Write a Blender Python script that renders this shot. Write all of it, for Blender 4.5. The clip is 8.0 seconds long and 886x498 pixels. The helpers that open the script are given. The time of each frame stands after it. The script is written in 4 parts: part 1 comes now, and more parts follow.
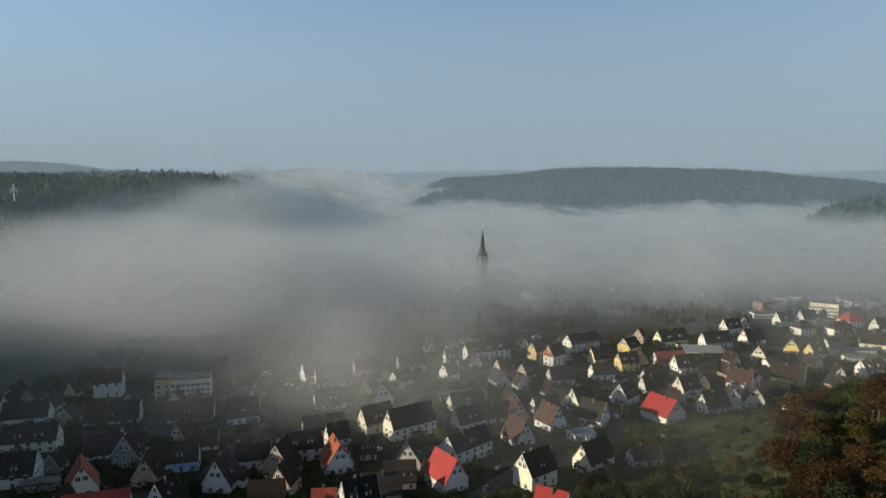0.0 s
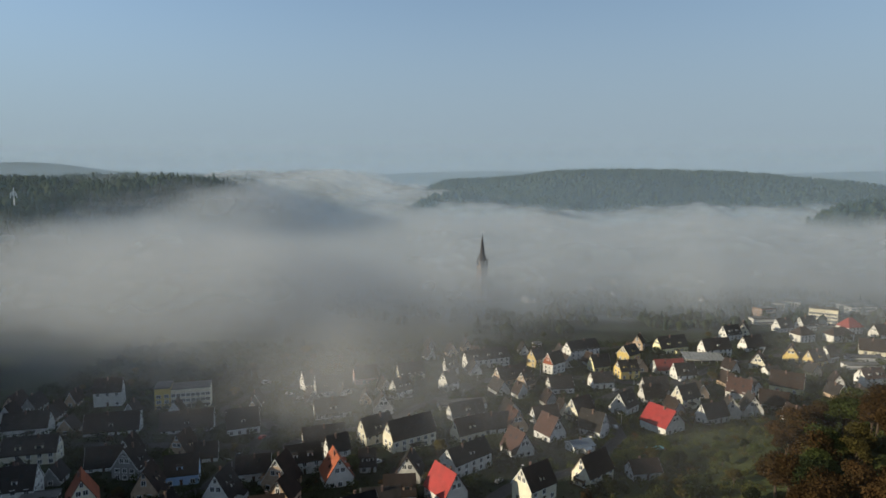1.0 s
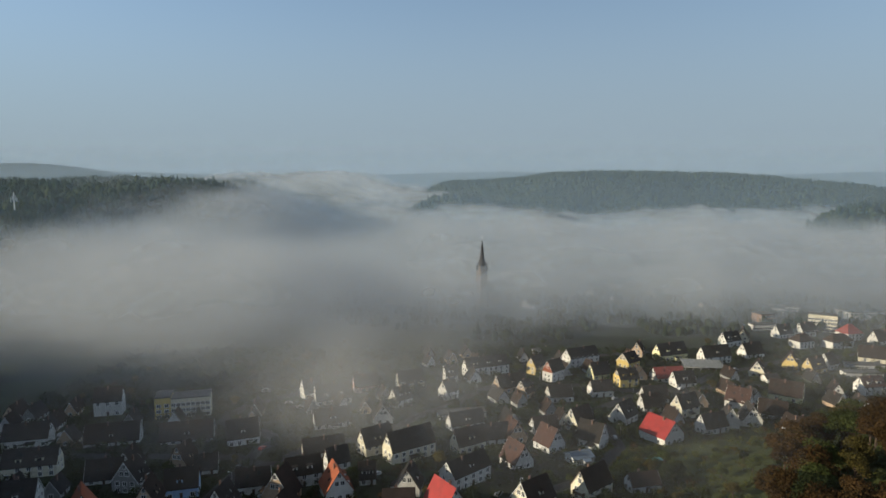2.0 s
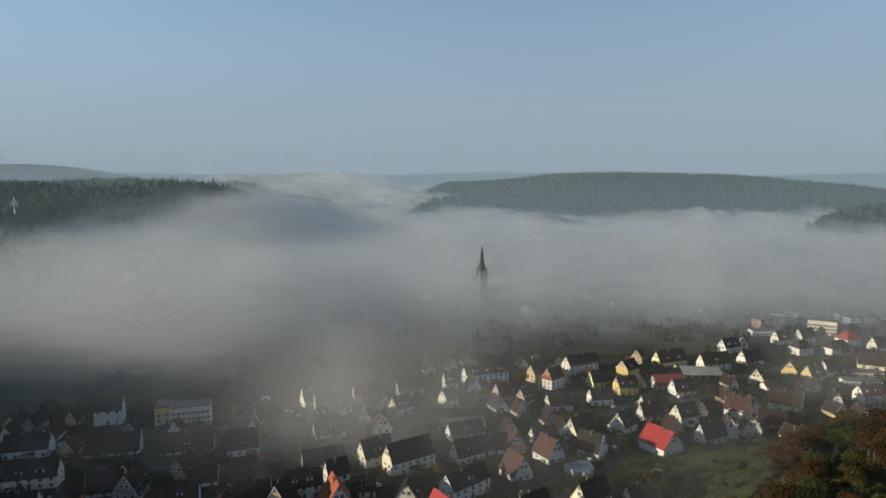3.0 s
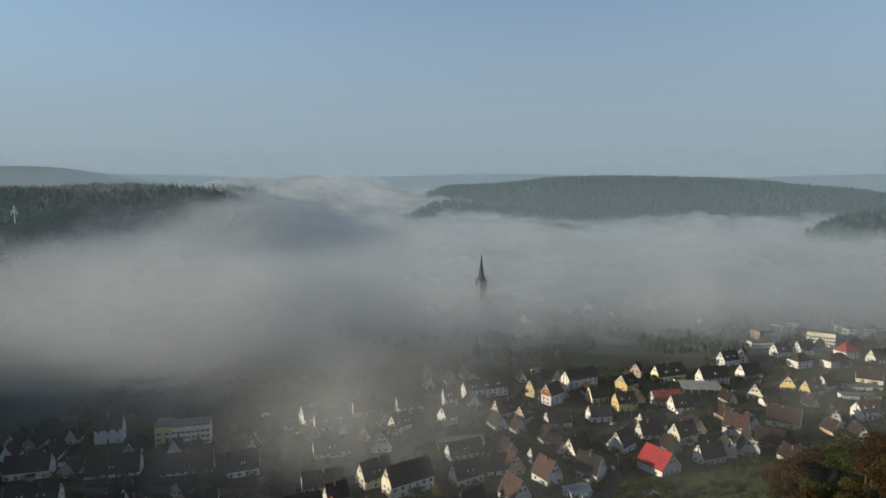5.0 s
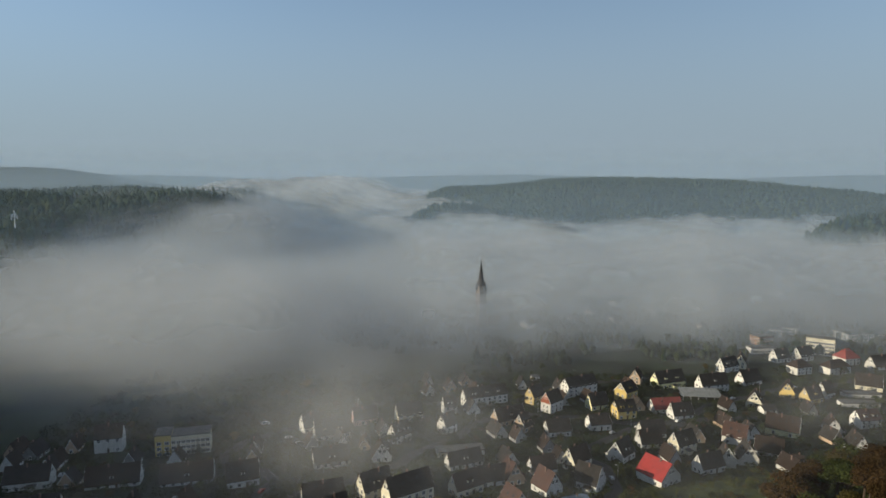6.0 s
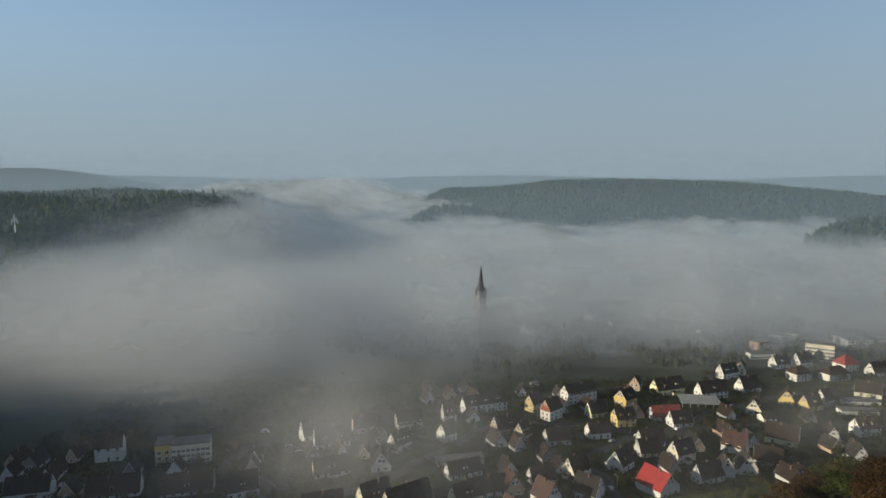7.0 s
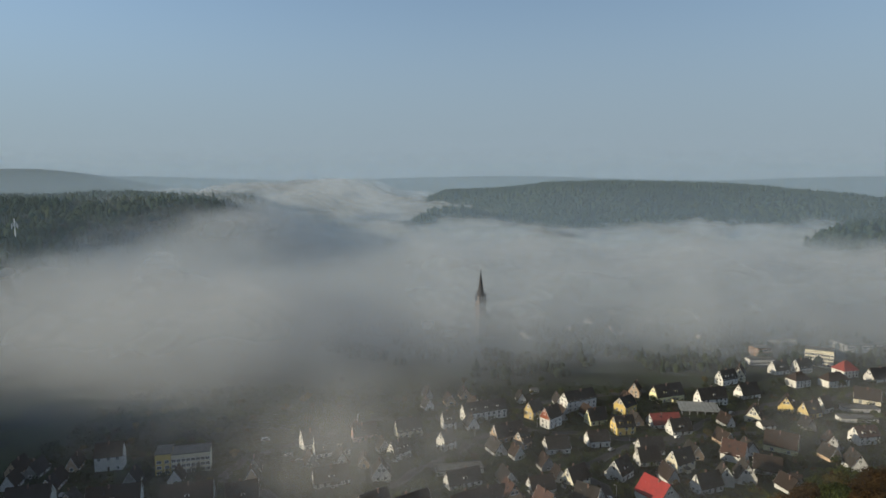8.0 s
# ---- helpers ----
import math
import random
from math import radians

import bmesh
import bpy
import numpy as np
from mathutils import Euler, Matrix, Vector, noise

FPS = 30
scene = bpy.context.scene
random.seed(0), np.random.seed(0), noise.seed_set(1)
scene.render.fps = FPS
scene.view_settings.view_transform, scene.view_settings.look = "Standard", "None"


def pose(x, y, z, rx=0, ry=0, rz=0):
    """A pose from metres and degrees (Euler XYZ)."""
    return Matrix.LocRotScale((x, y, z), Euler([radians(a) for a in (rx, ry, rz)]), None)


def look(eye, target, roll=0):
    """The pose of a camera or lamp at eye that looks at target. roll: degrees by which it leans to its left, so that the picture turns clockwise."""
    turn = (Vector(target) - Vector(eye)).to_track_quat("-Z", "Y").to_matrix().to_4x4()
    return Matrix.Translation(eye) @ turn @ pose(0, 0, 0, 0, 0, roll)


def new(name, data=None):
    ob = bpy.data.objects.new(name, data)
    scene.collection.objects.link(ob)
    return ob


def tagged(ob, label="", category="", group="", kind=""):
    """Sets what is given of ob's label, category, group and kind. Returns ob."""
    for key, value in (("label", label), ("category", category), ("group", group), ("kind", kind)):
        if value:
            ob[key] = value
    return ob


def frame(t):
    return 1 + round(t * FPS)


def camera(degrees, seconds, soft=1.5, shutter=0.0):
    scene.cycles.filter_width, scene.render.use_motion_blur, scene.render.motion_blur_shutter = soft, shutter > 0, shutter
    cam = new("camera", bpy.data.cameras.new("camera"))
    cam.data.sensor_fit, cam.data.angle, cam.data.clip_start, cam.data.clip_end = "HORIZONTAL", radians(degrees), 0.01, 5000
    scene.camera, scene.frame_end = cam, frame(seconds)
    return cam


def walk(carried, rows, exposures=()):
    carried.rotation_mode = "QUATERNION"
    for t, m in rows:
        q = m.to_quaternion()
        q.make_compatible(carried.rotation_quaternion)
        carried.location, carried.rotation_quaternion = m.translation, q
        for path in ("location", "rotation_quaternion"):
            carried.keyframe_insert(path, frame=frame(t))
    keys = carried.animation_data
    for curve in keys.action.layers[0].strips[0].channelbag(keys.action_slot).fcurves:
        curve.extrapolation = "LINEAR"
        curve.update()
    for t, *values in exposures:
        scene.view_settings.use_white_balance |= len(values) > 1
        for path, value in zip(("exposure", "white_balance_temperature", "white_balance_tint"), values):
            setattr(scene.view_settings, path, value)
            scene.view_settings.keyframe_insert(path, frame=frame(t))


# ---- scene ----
# ---- the camera: a straight climb with a steady gaze, a little down
cam = camera(70.0, 8.0, soft=1.6)
EYE = 121.0
RISE = 42.0
PATH = [0.0, 0.5, 1.0, 1.5, 3.0, 3.5, 4.0, 4.5, 6.0, 6.5, 7.0, 7.5, 8.0]
walk(cam, [(t, pose(1.62 * t / 8, 0.42 * t / 8, EYE + RISE * t / 8, 90 - 6.3, 0, 0)) for t in PATH],
     exposures=[(0.0, 0.60, 6180, 5), (8.0, 0.50, 6180, 5)])

# ---- light: a low morning sun from the left, and the sky
SUN_EL, SUN_AZ = 14.0, 256.0          # degrees; azimuth clockwise from +y
world = bpy.data.worlds.new("sky")
scene.world = world
world.use_nodes = True
wn = world.node_tree
wn.nodes.clear()
sky = wn.nodes.new("ShaderNodeTexSky")
sky.sky_type, sky.sun_disc = "NISHITA", False
sky.sun_elevation, sky.sun_rotation = radians(SUN_EL), radians(-SUN_AZ)
sky.altitude, sky.air_density, sky.dust_density, sky.ozone_density = 200.0, 1.0, 0.3, 3.0
bg = wn.nodes.new("ShaderNodeBackground")
bg.inputs["Strength"].default_value = 0.104
wo = wn.nodes.new("ShaderNodeOutputWorld")
mild = wn.nodes.new("ShaderNodeHueSaturation")       # moist air: a milky blue
mild.inputs["Saturation"].default_value = 0.86
wn.links.new(sky.outputs["Color"], mild.inputs["Color"])
ray = wn.nodes.new("ShaderNodeTexCoord")
split = wn.nodes.new("ShaderNodeSeparateXYZ")
wn.links.new(ray.outputs["Generated"], split.inputs[0])
low = wn.nodes.new("ShaderNodeMapRange")             # the moist layer near the horizon, all round
low.interpolation_type = "SMOOTHERSTEP"
for i, w in ((1, 0.0), (2, 0.40), (3, 0.92), (4, 0.20)):
    low.inputs[i].default_value = w
wn.links.new(split.outputs[2], low.inputs[0])
moist = wn.nodes.new("ShaderNodeMix")
moist.data_type = "RGBA"
moist.inputs[7].default_value = (1.98, 2.33, 2.74, 1)
wn.links.new(low.outputs[0], moist.inputs[0])
wn.links.new(mild.outputs["Color"], moist.inputs[6])
high = wn.nodes.new("ShaderNodeMapRange")            # unseen neutral fill overhead, added to take the blue out of ambient light
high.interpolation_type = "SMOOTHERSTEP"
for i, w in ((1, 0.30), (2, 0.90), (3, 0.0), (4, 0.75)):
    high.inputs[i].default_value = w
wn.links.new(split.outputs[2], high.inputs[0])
zenith_fill = wn.nodes.new("ShaderNodeMix")
zenith_fill.data_type = "RGBA"
zenith_fill.inputs[7].default_value = (1.35, 1.36, 1.34, 1)
wn.links.new(high.outputs[0], zenith_fill.inputs[0])
wn.links.new(moist.outputs[2], zenith_fill.inputs[6])
wn.links.new(zenith_fill.outputs[2], bg.inputs["Color"])
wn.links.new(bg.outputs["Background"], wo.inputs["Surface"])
sun_data = bpy.data.lights.new("sun", "SUN")
sun_data.energy, sun_data.angle, sun_data.color = 4.3, radians(0.6), (1.0, 0.83, 0.60)
sun = new("sun", sun_data)
sa, se = radians(SUN_AZ), radians(SUN_EL)
sun.matrix_world = look((math.sin(sa) * math.cos(se) * 900, math.cos(sa) * math.cos(se) * 900, math.sin(se) * 900), (0, 0, 0))
scene.cycles.transparent_max_bounces = 80


# ---- materials
def mat(name):
    m = bpy.data.materials.new(name)
    m.use_nodes = True
    m.node_tree.nodes.clear()
    return m, m.node_tree.nodes, m.node_tree.links


def math_node(n, l, op, a, b=None, clamp=False):
    k = n.new("ShaderNodeMath")
    k.operation, k.use_clamp = op, clamp
    for i, v in enumerate((a, b)):
        if v is None:
            continue
        if isinstance(v, (int, float)):
            k.inputs[i].default_value = v
        else:
            l.new(v, k.inputs[i])
    return k.outputs[0]


def ramp01(n, l, v, lo, hi, a=0.0, b=1.0):
    k = n.new("ShaderNodeMapRange")
    k.interpolation_type = "SMOOTHSTEP"
    for i, w in ((1, lo), (2, hi), (3, a), (4, b)):
        k.inputs[i].default_value = w
    l.new(v, k.inputs[0])
    return k.outputs[0]


def noise_node(n, l, vec, scale, detail=3.0, rough=0.5):
    k = n.new("ShaderNodeTexNoise")
    k.inputs["Scale"].default_value, k.inputs["Detail"].default_value, k.inputs["Roughness"].default_value = scale, detail, rough
    l.new(vec, k.inputs["Vector"])
    return k.outputs["Fac"]


def mix_col(n, l, fac, a, b):
    k = n.new("ShaderNodeMix")
    k.data_type = "RGBA"
    for i, v in ((0, fac), (6, a), (7, b)):
        if isinstance(v, float):
            k.inputs[i].default_value = v
        elif isinstance(v, tuple):
            k.inputs[i].default_value = (*v, 1.0)
        else:
            l.new(v, k.inputs[i])
    return k.outputs[2]


def surface(name, base, dark, scale=0.6, rough=0.85, bump=0.0, bump_scale=6.0, spread=0.12, fine=9.0, metal=0.0, spec=0.3):
    """A worn surface: two scales of variation between base and dark, and a spread in lightness from thing to thing."""
    m, n, l = mat(name)
    geo = n.new("ShaderNodeNewGeometry").outputs["Position"]
    big = ramp01(n, l, noise_node(n, l, geo, scale, 4.0), 0.35, 0.7)
    small = ramp01(n, l, noise_node(n, l, geo, fine, 3.0), 0.3, 0.75)
    fac = math_node(n, l, "ADD", math_node(n, l, "MULTIPLY", big, 0.6), math_node(n, l, "MULTIPLY", small, 0.4))
    col = mix_col(n, l, fac, base, dark)
    info = n.new("ShaderNodeObjectInfo").outputs["Random"]
    hsv = n.new("ShaderNodeHueSaturation")
    val = n.new("ShaderNodeMapRange")
    val.inputs[3].default_value, val.inputs[4].default_value = 1 - spread, 1 + spread
    l.new(info, val.inputs[0])
    l.new(val.outputs[0], hsv.inputs["Value"])
    l.new(col, hsv.inputs["Color"])
    p = n.new("ShaderNodeBsdfPrincipled")
    p.inputs["Roughness"].default_value, p.inputs["Metallic"].default_value = rough, metal
    p.inputs["Specular IOR Level"].default_value = spec
    l.new(hsv.outputs["Color"], p.inputs["Base Color"])
    if bump:
        b = n.new("ShaderNodeBump")
        b.inputs["Strength"].default_value, b.inputs["Distance"].default_value = bump, 0.1
        l.new(noise_node(n, l, geo, bump_scale, 3.0), b.inputs["Height"])
        l.new(b.outputs["Normal"], p.inputs["Normal"])
    o = n.new("ShaderNodeOutputMaterial")
    l.new(p.outputs[0], o.inputs["Surface"])
    return m


def foliage(name, a, b, c, scale=0.25):
    """Leaves: three tones, mixed from clump to clump and from tree to tree, and a little light through them."""
    m, n, l = mat(name)
    geo = n.new("ShaderNodeNewGeometry")
    info = n.new("ShaderNodeObjectInfo").outputs["Random"]
    big = ramp01(n, l, noise_node(n, l, geo.outputs["Position"], scale, 3.0), 0.35, 0.65)
    col = mix_col(n, l, big, a, b)
    col = mix_col(n, l, math_node(n, l, "MULTIPLY", geo.outputs["Random Per Island"], 0.7), col, c)
    hsv = n.new("ShaderNodeHueSaturation")
    val = n.new("ShaderNodeMapRange")
    val.inputs[3].default_value, val.inputs[4].default_value = 0.7, 1.3
    l.new(info, val.inputs[0])
    l.new(val.outputs[0], hsv.inputs["Value"])
    l.new(col, hsv.inputs["Color"])
    d = n.new("ShaderNodeBsdfDiffuse")
    tr = n.new("ShaderNodeBsdfTranslucent")
    l.new(hsv.outputs["Color"], d.inputs["Color"])
    l.new(hsv.outputs["Color"], tr.inputs["Color"])
    mx = n.new("ShaderNodeMixShader")
    mx.inputs[0].default_value = 0.25
    l.new(d.outputs[0], mx.inputs[1])
    l.new(tr.outputs[0], mx.inputs[2])
    o = n.new("ShaderNodeOutputMaterial")
    l.new(mx.outputs[0], o.inputs["Surface"])
    return m


WALL = {
    "white": surface("white_render", (0.61, 0.60, 0.57), (0.46, 0.45, 0.42)),
    "cream": surface("cream_render", (0.64, 0.60, 0.47), (0.50, 0.46, 0.35)),
    "pale": surface("pale_render", (0.56, 0.56, 0.55), (0.42, 0.42, 0.41)),
    "grey": surface("grey_render", (0.26, 0.26, 0.26), (0.18, 0.18, 0.18)),
    "blue": surface("blue_render", (0.36, 0.50, 0.70), (0.28, 0.40, 0.58)),
    "tan": surface("tan_render", (0.45, 0.34, 0.24), (0.33, 0.24, 0.17)),
    "rose": surface("rose_render", (0.50, 0.33, 0.30), (0.40, 0.26, 0.24)),
    "ochre": surface("ochre_render", (0.50, 0.39, 0.17), (0.39, 0.30, 0.13)),
    "yellow": surface("yellow_render", (0.58, 0.44, 0.15), (0.47, 0.35, 0.12)),
    "lemon": surface("lemon_render", (0.72, 0.68, 0.40), (0.56, 0.53, 0.32)),
    "rust": surface("rust_render", (0.40, 0.24, 0.16), (0.30, 0.18, 0.12)),
}
ROOF = {
    "slate": surface("dark_roof_tiles", (0.034, 0.031, 0.030), (0.018, 0.016, 0.015), 0.4, 0.9, 0.5, 5.0, 0.35, spec=0.12),
    "brown": surface("brown_roof_tiles", (0.034, 0.024, 0.020), (0.020, 0.015, 0.013), 0.4, 0.9, 0.5, 5.0, 0.3, spec=0.12),
    "rust": surface("rust_roof_tiles", (0.054, 0.025, 0.019), (0.032, 0.018, 0.015), 0.4, 0.8, 0.5, 5.0, 0.2),
    "brick": surface("brick_red_roof_tiles", (0.26, 0.05, 0.04), (0.16, 0.035, 0.03), 0.4, 0.8, 0.5, 5.0, 0.15),
    "orange": surface("orange_roof_tiles", (0.26, 0.070, 0.028), (0.17, 0.046, 0.022), 0.4, 0.8, 0.5, 5.0, 0.15),
    "red": surface("red_roof_tiles", (0.30, 0.026, 0.024), (0.19, 0.020, 0.018), 0.4, 0.7, 0.5, 5.0, 0.1),
    "bluegrey": surface("blue_grey_sheet_roof", (0.14, 0.18, 0.24), (0.10, 0.13, 0.17), 0.4, 0.6),
    "sheet": surface("weathered_sheet_roof", (0.30, 0.31, 0.30), (0.19, 0.19, 0.18), 0.25, 0.6, 0.3, 3.0, 0.1),
    "gravel": surface("pale_flat_roof", (0.11, 0.11, 0.11), (0.07, 0.07, 0.07), 0.3, 0.9),
}
CHIMNEY = surface("chimney_brick", (0.16, 0.10, 0.08), (0.10, 0.07, 0.06))
FRAME = surface("window_frame_white", (0.75, 0.75, 0.74), (0.65, 0.65, 0.64))
DARK_WOOD = surface("dark_wood", (0.09, 0.055, 0.035), (0.05, 0.032, 0.022))
STEEL = surface("galvanised_steel", (0.50, 0.51, 0.53), (0.40, 0.41, 0.43), 0.5, 0.5, metal=0.4)
GLASS = surface("window_glass", (0.03, 0.035, 0.04), (0.015, 0.018, 0.02), 0.5, 0.12, spec=0.6)
ASPHALT = surface("asphalt", (0.034, 0.034, 0.035), (0.024, 0.024, 0.025), 0.1, 0.9)
PAVING = surface("paving", (0.045, 0.045, 0.043), (0.034, 0.034, 0.033), 0.3, 0.9)
BARK = surface("bark", (0.07, 0.05, 0.035), (0.04, 0.03, 0.022))
STONE = surface("church_sandstone", (0.20, 0.16, 0.14), (0.13, 0.10, 0.09))
SPIRE = surface("spire_slate", (0.05, 0.052, 0.06), (0.03, 0.03, 0.035))
POOL = surface("pool_water", (0.20, 0.42, 0.46), (0.15, 0.36, 0.40), 0.3, 0.08, spec=0.6)
LEAF = {
    "green": foliage("green_leaves", (0.050, 0.066, 0.020), (0.028, 0.042, 0.015), (0.070, 0.076, 0.024)),
    "dark": foliage("dark_leaves", (0.024, 0.034, 0.015), (0.013, 0.020, 0.011), (0.040, 0.046, 0.018)),
    "autumn": foliage("autumn_leaves", (0.052, 0.031, 0.014), (0.034, 0.025, 0.012), (0.066, 0.040, 0.016)),
    "scrub": foliage("scrub_leaves", (0.085, 0.100, 0.028), (0.055, 0.070, 0.022), (0.110, 0.110, 0.034)),
    "yellow": foliage("yellowing_leaves", (0.072, 0.062, 0.019), (0.045, 0.043, 0.016), (0.090, 0.072, 0.024)),
}
WOODS = foliage("far_woods", (0.016, 0.034, 0.026), (0.034, 0.050, 0.024), (0.052, 0.062, 0.034), 0.010)


def ground_material():
    m, n, l = mat("meadow_and_gardens")
    geo = n.new("ShaderNodeNewGeometry").outputs["Position"]
    a = ramp01(n, l, noise_node(n, l, geo, 0.022, 4.0), 0.40, 0.62)
    b = ramp01(n, l, noise_node(n, l, geo, 0.25, 4.0), 0.35, 0.7)
    c = ramp01(n, l, noise_node(n, l, geo, 2.5, 3.0), 0.3, 0.75)
    col = mix_col(n, l, a, (0.028, 0.041, 0.013), (0.016, 0.022, 0.010))
    col = mix_col(n, l, math_node(n, l, "MULTIPLY", b, 0.6), col, (0.022, 0.018, 0.012))
    col = mix_col(n, l, math_node(n, l, "MULTIPLY", c, 0.45), col, (0.010, 0.014, 0.007))
    sep = n.new("ShaderNodeSeparateXYZ")                                # the rough pasture on the slope
    l.new(geo, sep.inputs[0])
    past = math_node(n, l, "MULTIPLY", ramp01(n, l, sep.outputs[0], 45.0, 110.0), ramp01(n, l, sep.outputs[1], 285.0, 325.0, 1.0, 0.0))
    col = mix_col(n, l, past, col, mix_col(n, l, b, (0.052, 0.062, 0.018), (0.032, 0.041, 0.014)))
    p = n.new("ShaderNodeBsdfPrincipled")
    p.inputs["Roughness"].default_value = 0.95
    p.inputs["Specular IOR Level"].default_value = 0.15
    l.new(col, p.inputs["Base Color"])
    bp = n.new("ShaderNodeBump")
    bp.inputs["Strength"].default_value, bp.inputs["Distance"].default_value = 0.6, 0.4
    l.new(noise_node(n, l, geo, 1.2, 4.0), bp.inputs["Height"])
    l.new(bp.outputs["Normal"], p.inputs["Normal"])
    o = n.new("ShaderNodeOutputMaterial")
    l.new(p.outputs[0], o.inputs["Surface"])
    return m


def mist_shader(n, l, alpha, tone):
    d = n.new("ShaderNodeBsdfDiffuse")
    d.inputs["Color"].default_value = (*tone, 1)
    up = n.new("ShaderNodeCombineXYZ")                                  # droplets scatter alike whichever way the layer faces
    for i, w in enumerate((0.0, -0.16, 0.987)):
        up.inputs[i].default_value = w
    l.new(up.outputs[0], d.inputs["Normal"])
    tl = n.new("ShaderNodeBsdfTranslucent")
    tl.inputs["Color"].default_value = (*tone, 1)
    body = n.new("ShaderNodeMixShader")
    body.inputs[0].default_value = 0.25
    l.new(d.outputs[0], body.inputs[1])
    l.new(tl.outputs[0], body.inputs[2])
    clear = n.new("ShaderNodeBsdfTransparent")
    mx = n.new("ShaderNodeMixShader")
    l.new(alpha, mx.inputs[0])
    l.new(clear.outputs[0], mx.inputs[1])
    l.new(body.outputs[0], mx.inputs[2])
    o = n.new("ShaderNodeOutputMaterial")
    l.new(mx.outputs[0], o.inputs["Surface"])


def thickness(n, l, rho, amount):
    """Share of the light that a layer stops: 1 - exp(-amount * rho)."""
    k = math_node(n, l, "POWER", math.exp(-amount), rho)
    return math_node(n, l, "SUBTRACT", 1.0, k, True)


def place_nodes(n, l):
    geo = n.new("ShaderNodeNewGeometry").outputs["Position"]
    sep = n.new("ShaderNodeSeparateXYZ")
    l.new(geo, sep.inputs[0])
    return geo, sep.outputs[0], sep.outputs[1], sep.outputs[2]


FOG_LEAN = 1.5                        # the front of the bank leans back: metres for each metre of height
FOG_THICK = 0.0135                    # what a metre of full fog stops


def fog_edge(x):
    """Where the bank begins on the valley floor."""
    return 345 + 235 * smooth01((np.asarray(x, float) + 120) / 300)


def fog_roof(x, y):
    """The bank's upper side, rising up the valley."""
    x, y = np.asarray(x, float), np.asarray(y, float)
    swell = 33 * smooth01((y - 900) / 1700) * (1 - smooth01((x + 100) / 500))
    rest = 46 * smooth01((y - 780) / 300) * smooth01((x + 850) / 300) * (1 - smooth01((x + 420) / 260))
    return 80 - 17 * smooth01((x + 420) / 420) + swell + rest


def fog_material(spacing):
    """Ground fog: its thickness follows the valley and a billowing pattern of its own."""
    m, n, l = mat("valley_fog")
    geo, x, y, z = place_nodes(n, l)
    add = lambda p, q: math_node(n, l, "ADD", p, q)
    sub = lambda p, q: math_node(n, l, "SUBTRACT", p, q)
    mul = lambda p, q: math_node(n, l, "MULTIPLY", p, q)
    big = noise_node(n, l, geo, 0.0055, 3.0, 0.5)
    puff = noise_node(n, l, geo, 0.017, 2.0, 0.42)
    big0, puff0 = sub(big, 0.5), sub(puff, 0.5)
    edge = ramp01(n, l, x, -120.0, 180.0, 345.0, 580.0)
    run = sub(sub(y, edge), mul(z, FOG_LEAN))
    run = add(run, add(mul(puff0, 150.0), mul(big0, 260.0)))
    bank = ramp01(n, l, run, -100.0, 300.0)
    roof = ramp01(n, l, x, -420.0, 0.0, 80.0, 63.0)
    swell = mul(ramp01(n, l, y, 900.0, 2600.0, 0.0, 33.0), ramp01(n, l, x, -100.0, 400.0, 1.0, 0.0))
    rest = mul(ramp01(n, l, y, 780.0, 1080.0, 0.0, 46.0), mul(ramp01(n, l, x, -850.0, -550.0), ramp01(n, l, x, -420.0, -160.0, 1.0, 0.0)))
    top = add(sub(add(add(roof, swell), rest), z), add(mul(puff0, 18.0), mul(big0, 60.0)))
    cap = ramp01(n, l, top, -8.0, 26.0)
    foot = ramp01(n, l, z, 0.0, 22.0, 0.25, 1.0)                        # it lifts off the ground
    rho = mul(mul(bank, cap), foot)
    rho = mul(rho, ramp01(n, l, add(mul(big, 0.75), mul(puff, 0.25)), 0.34, 0.62, 0.45, 1.1))
    up_valley = math_node(n, l, "MAXIMUM", ramp01(n, l, add(x, mul(y, 0.43)), -140.0, 90.0), ramp01(n, l, y, 1000.0, 1300.0, 1.0, 0.0))
    rho = mul(rho, up_valley)
    # thin over the old village, along the river
    mid = add(add(x, 62.0), mul(sub(y, 600.0), 0.19))
    hx = math_node(n, l, "ABSOLUTE", math_node(n, l, "DIVIDE", add(mid, mul(puff0, 140.0)), 105.0))
    beside = ramp01(n, l, hx, 0.35, 1.2)
    short = ramp01(n, l, y, 430.0, 560.0, 1.0, 0.0)
    beyond = ramp01(n, l, y, 900.0, 1200.0)
    keep = math_node(n, l, "MAXIMUM", math_node(n, l, "MAXIMUM", beside, short), beyond)
    rho = mul(rho, add(mul(keep, 0.63), 0.37))
    # a thin damp veil ahead of the bank
    ahead = mul(ramp01(n, l, run, -150.0, 30.0, 0.0, 0.05), cap)
    damp = mul(ramp01(n, l, y, 440.0, 600.0, 0.0, 0.46), mul(ramp01(n, l, z, 25.0, 55.0, 1.0, 0.0), ramp01(n, l, puff, 0.3, 0.65, 0.5, 1.3)))
    ahead = add(ahead, damp)
    mist_shader(n, l, thickness(n, l, add(rho, ahead), FOG_THICK * spacing), (0.585, 0.62, 0.655))
    return m


def haze_material():
    """Thin haze in the air, thinning out upwards."""
    m, n, l = mat("morning_haze")
    geo, x, y, z = place_nodes(n, l)
    low = ramp01(n, l, math_node(n, l, "SUBTRACT", z, math_node(n, l, "MULTIPLY", y, 0.028)), 60.0, 250.0, 0.155, 0.0)
    mist_shader(n, l, low, (0.52, 0.67, 0.82))
    return m


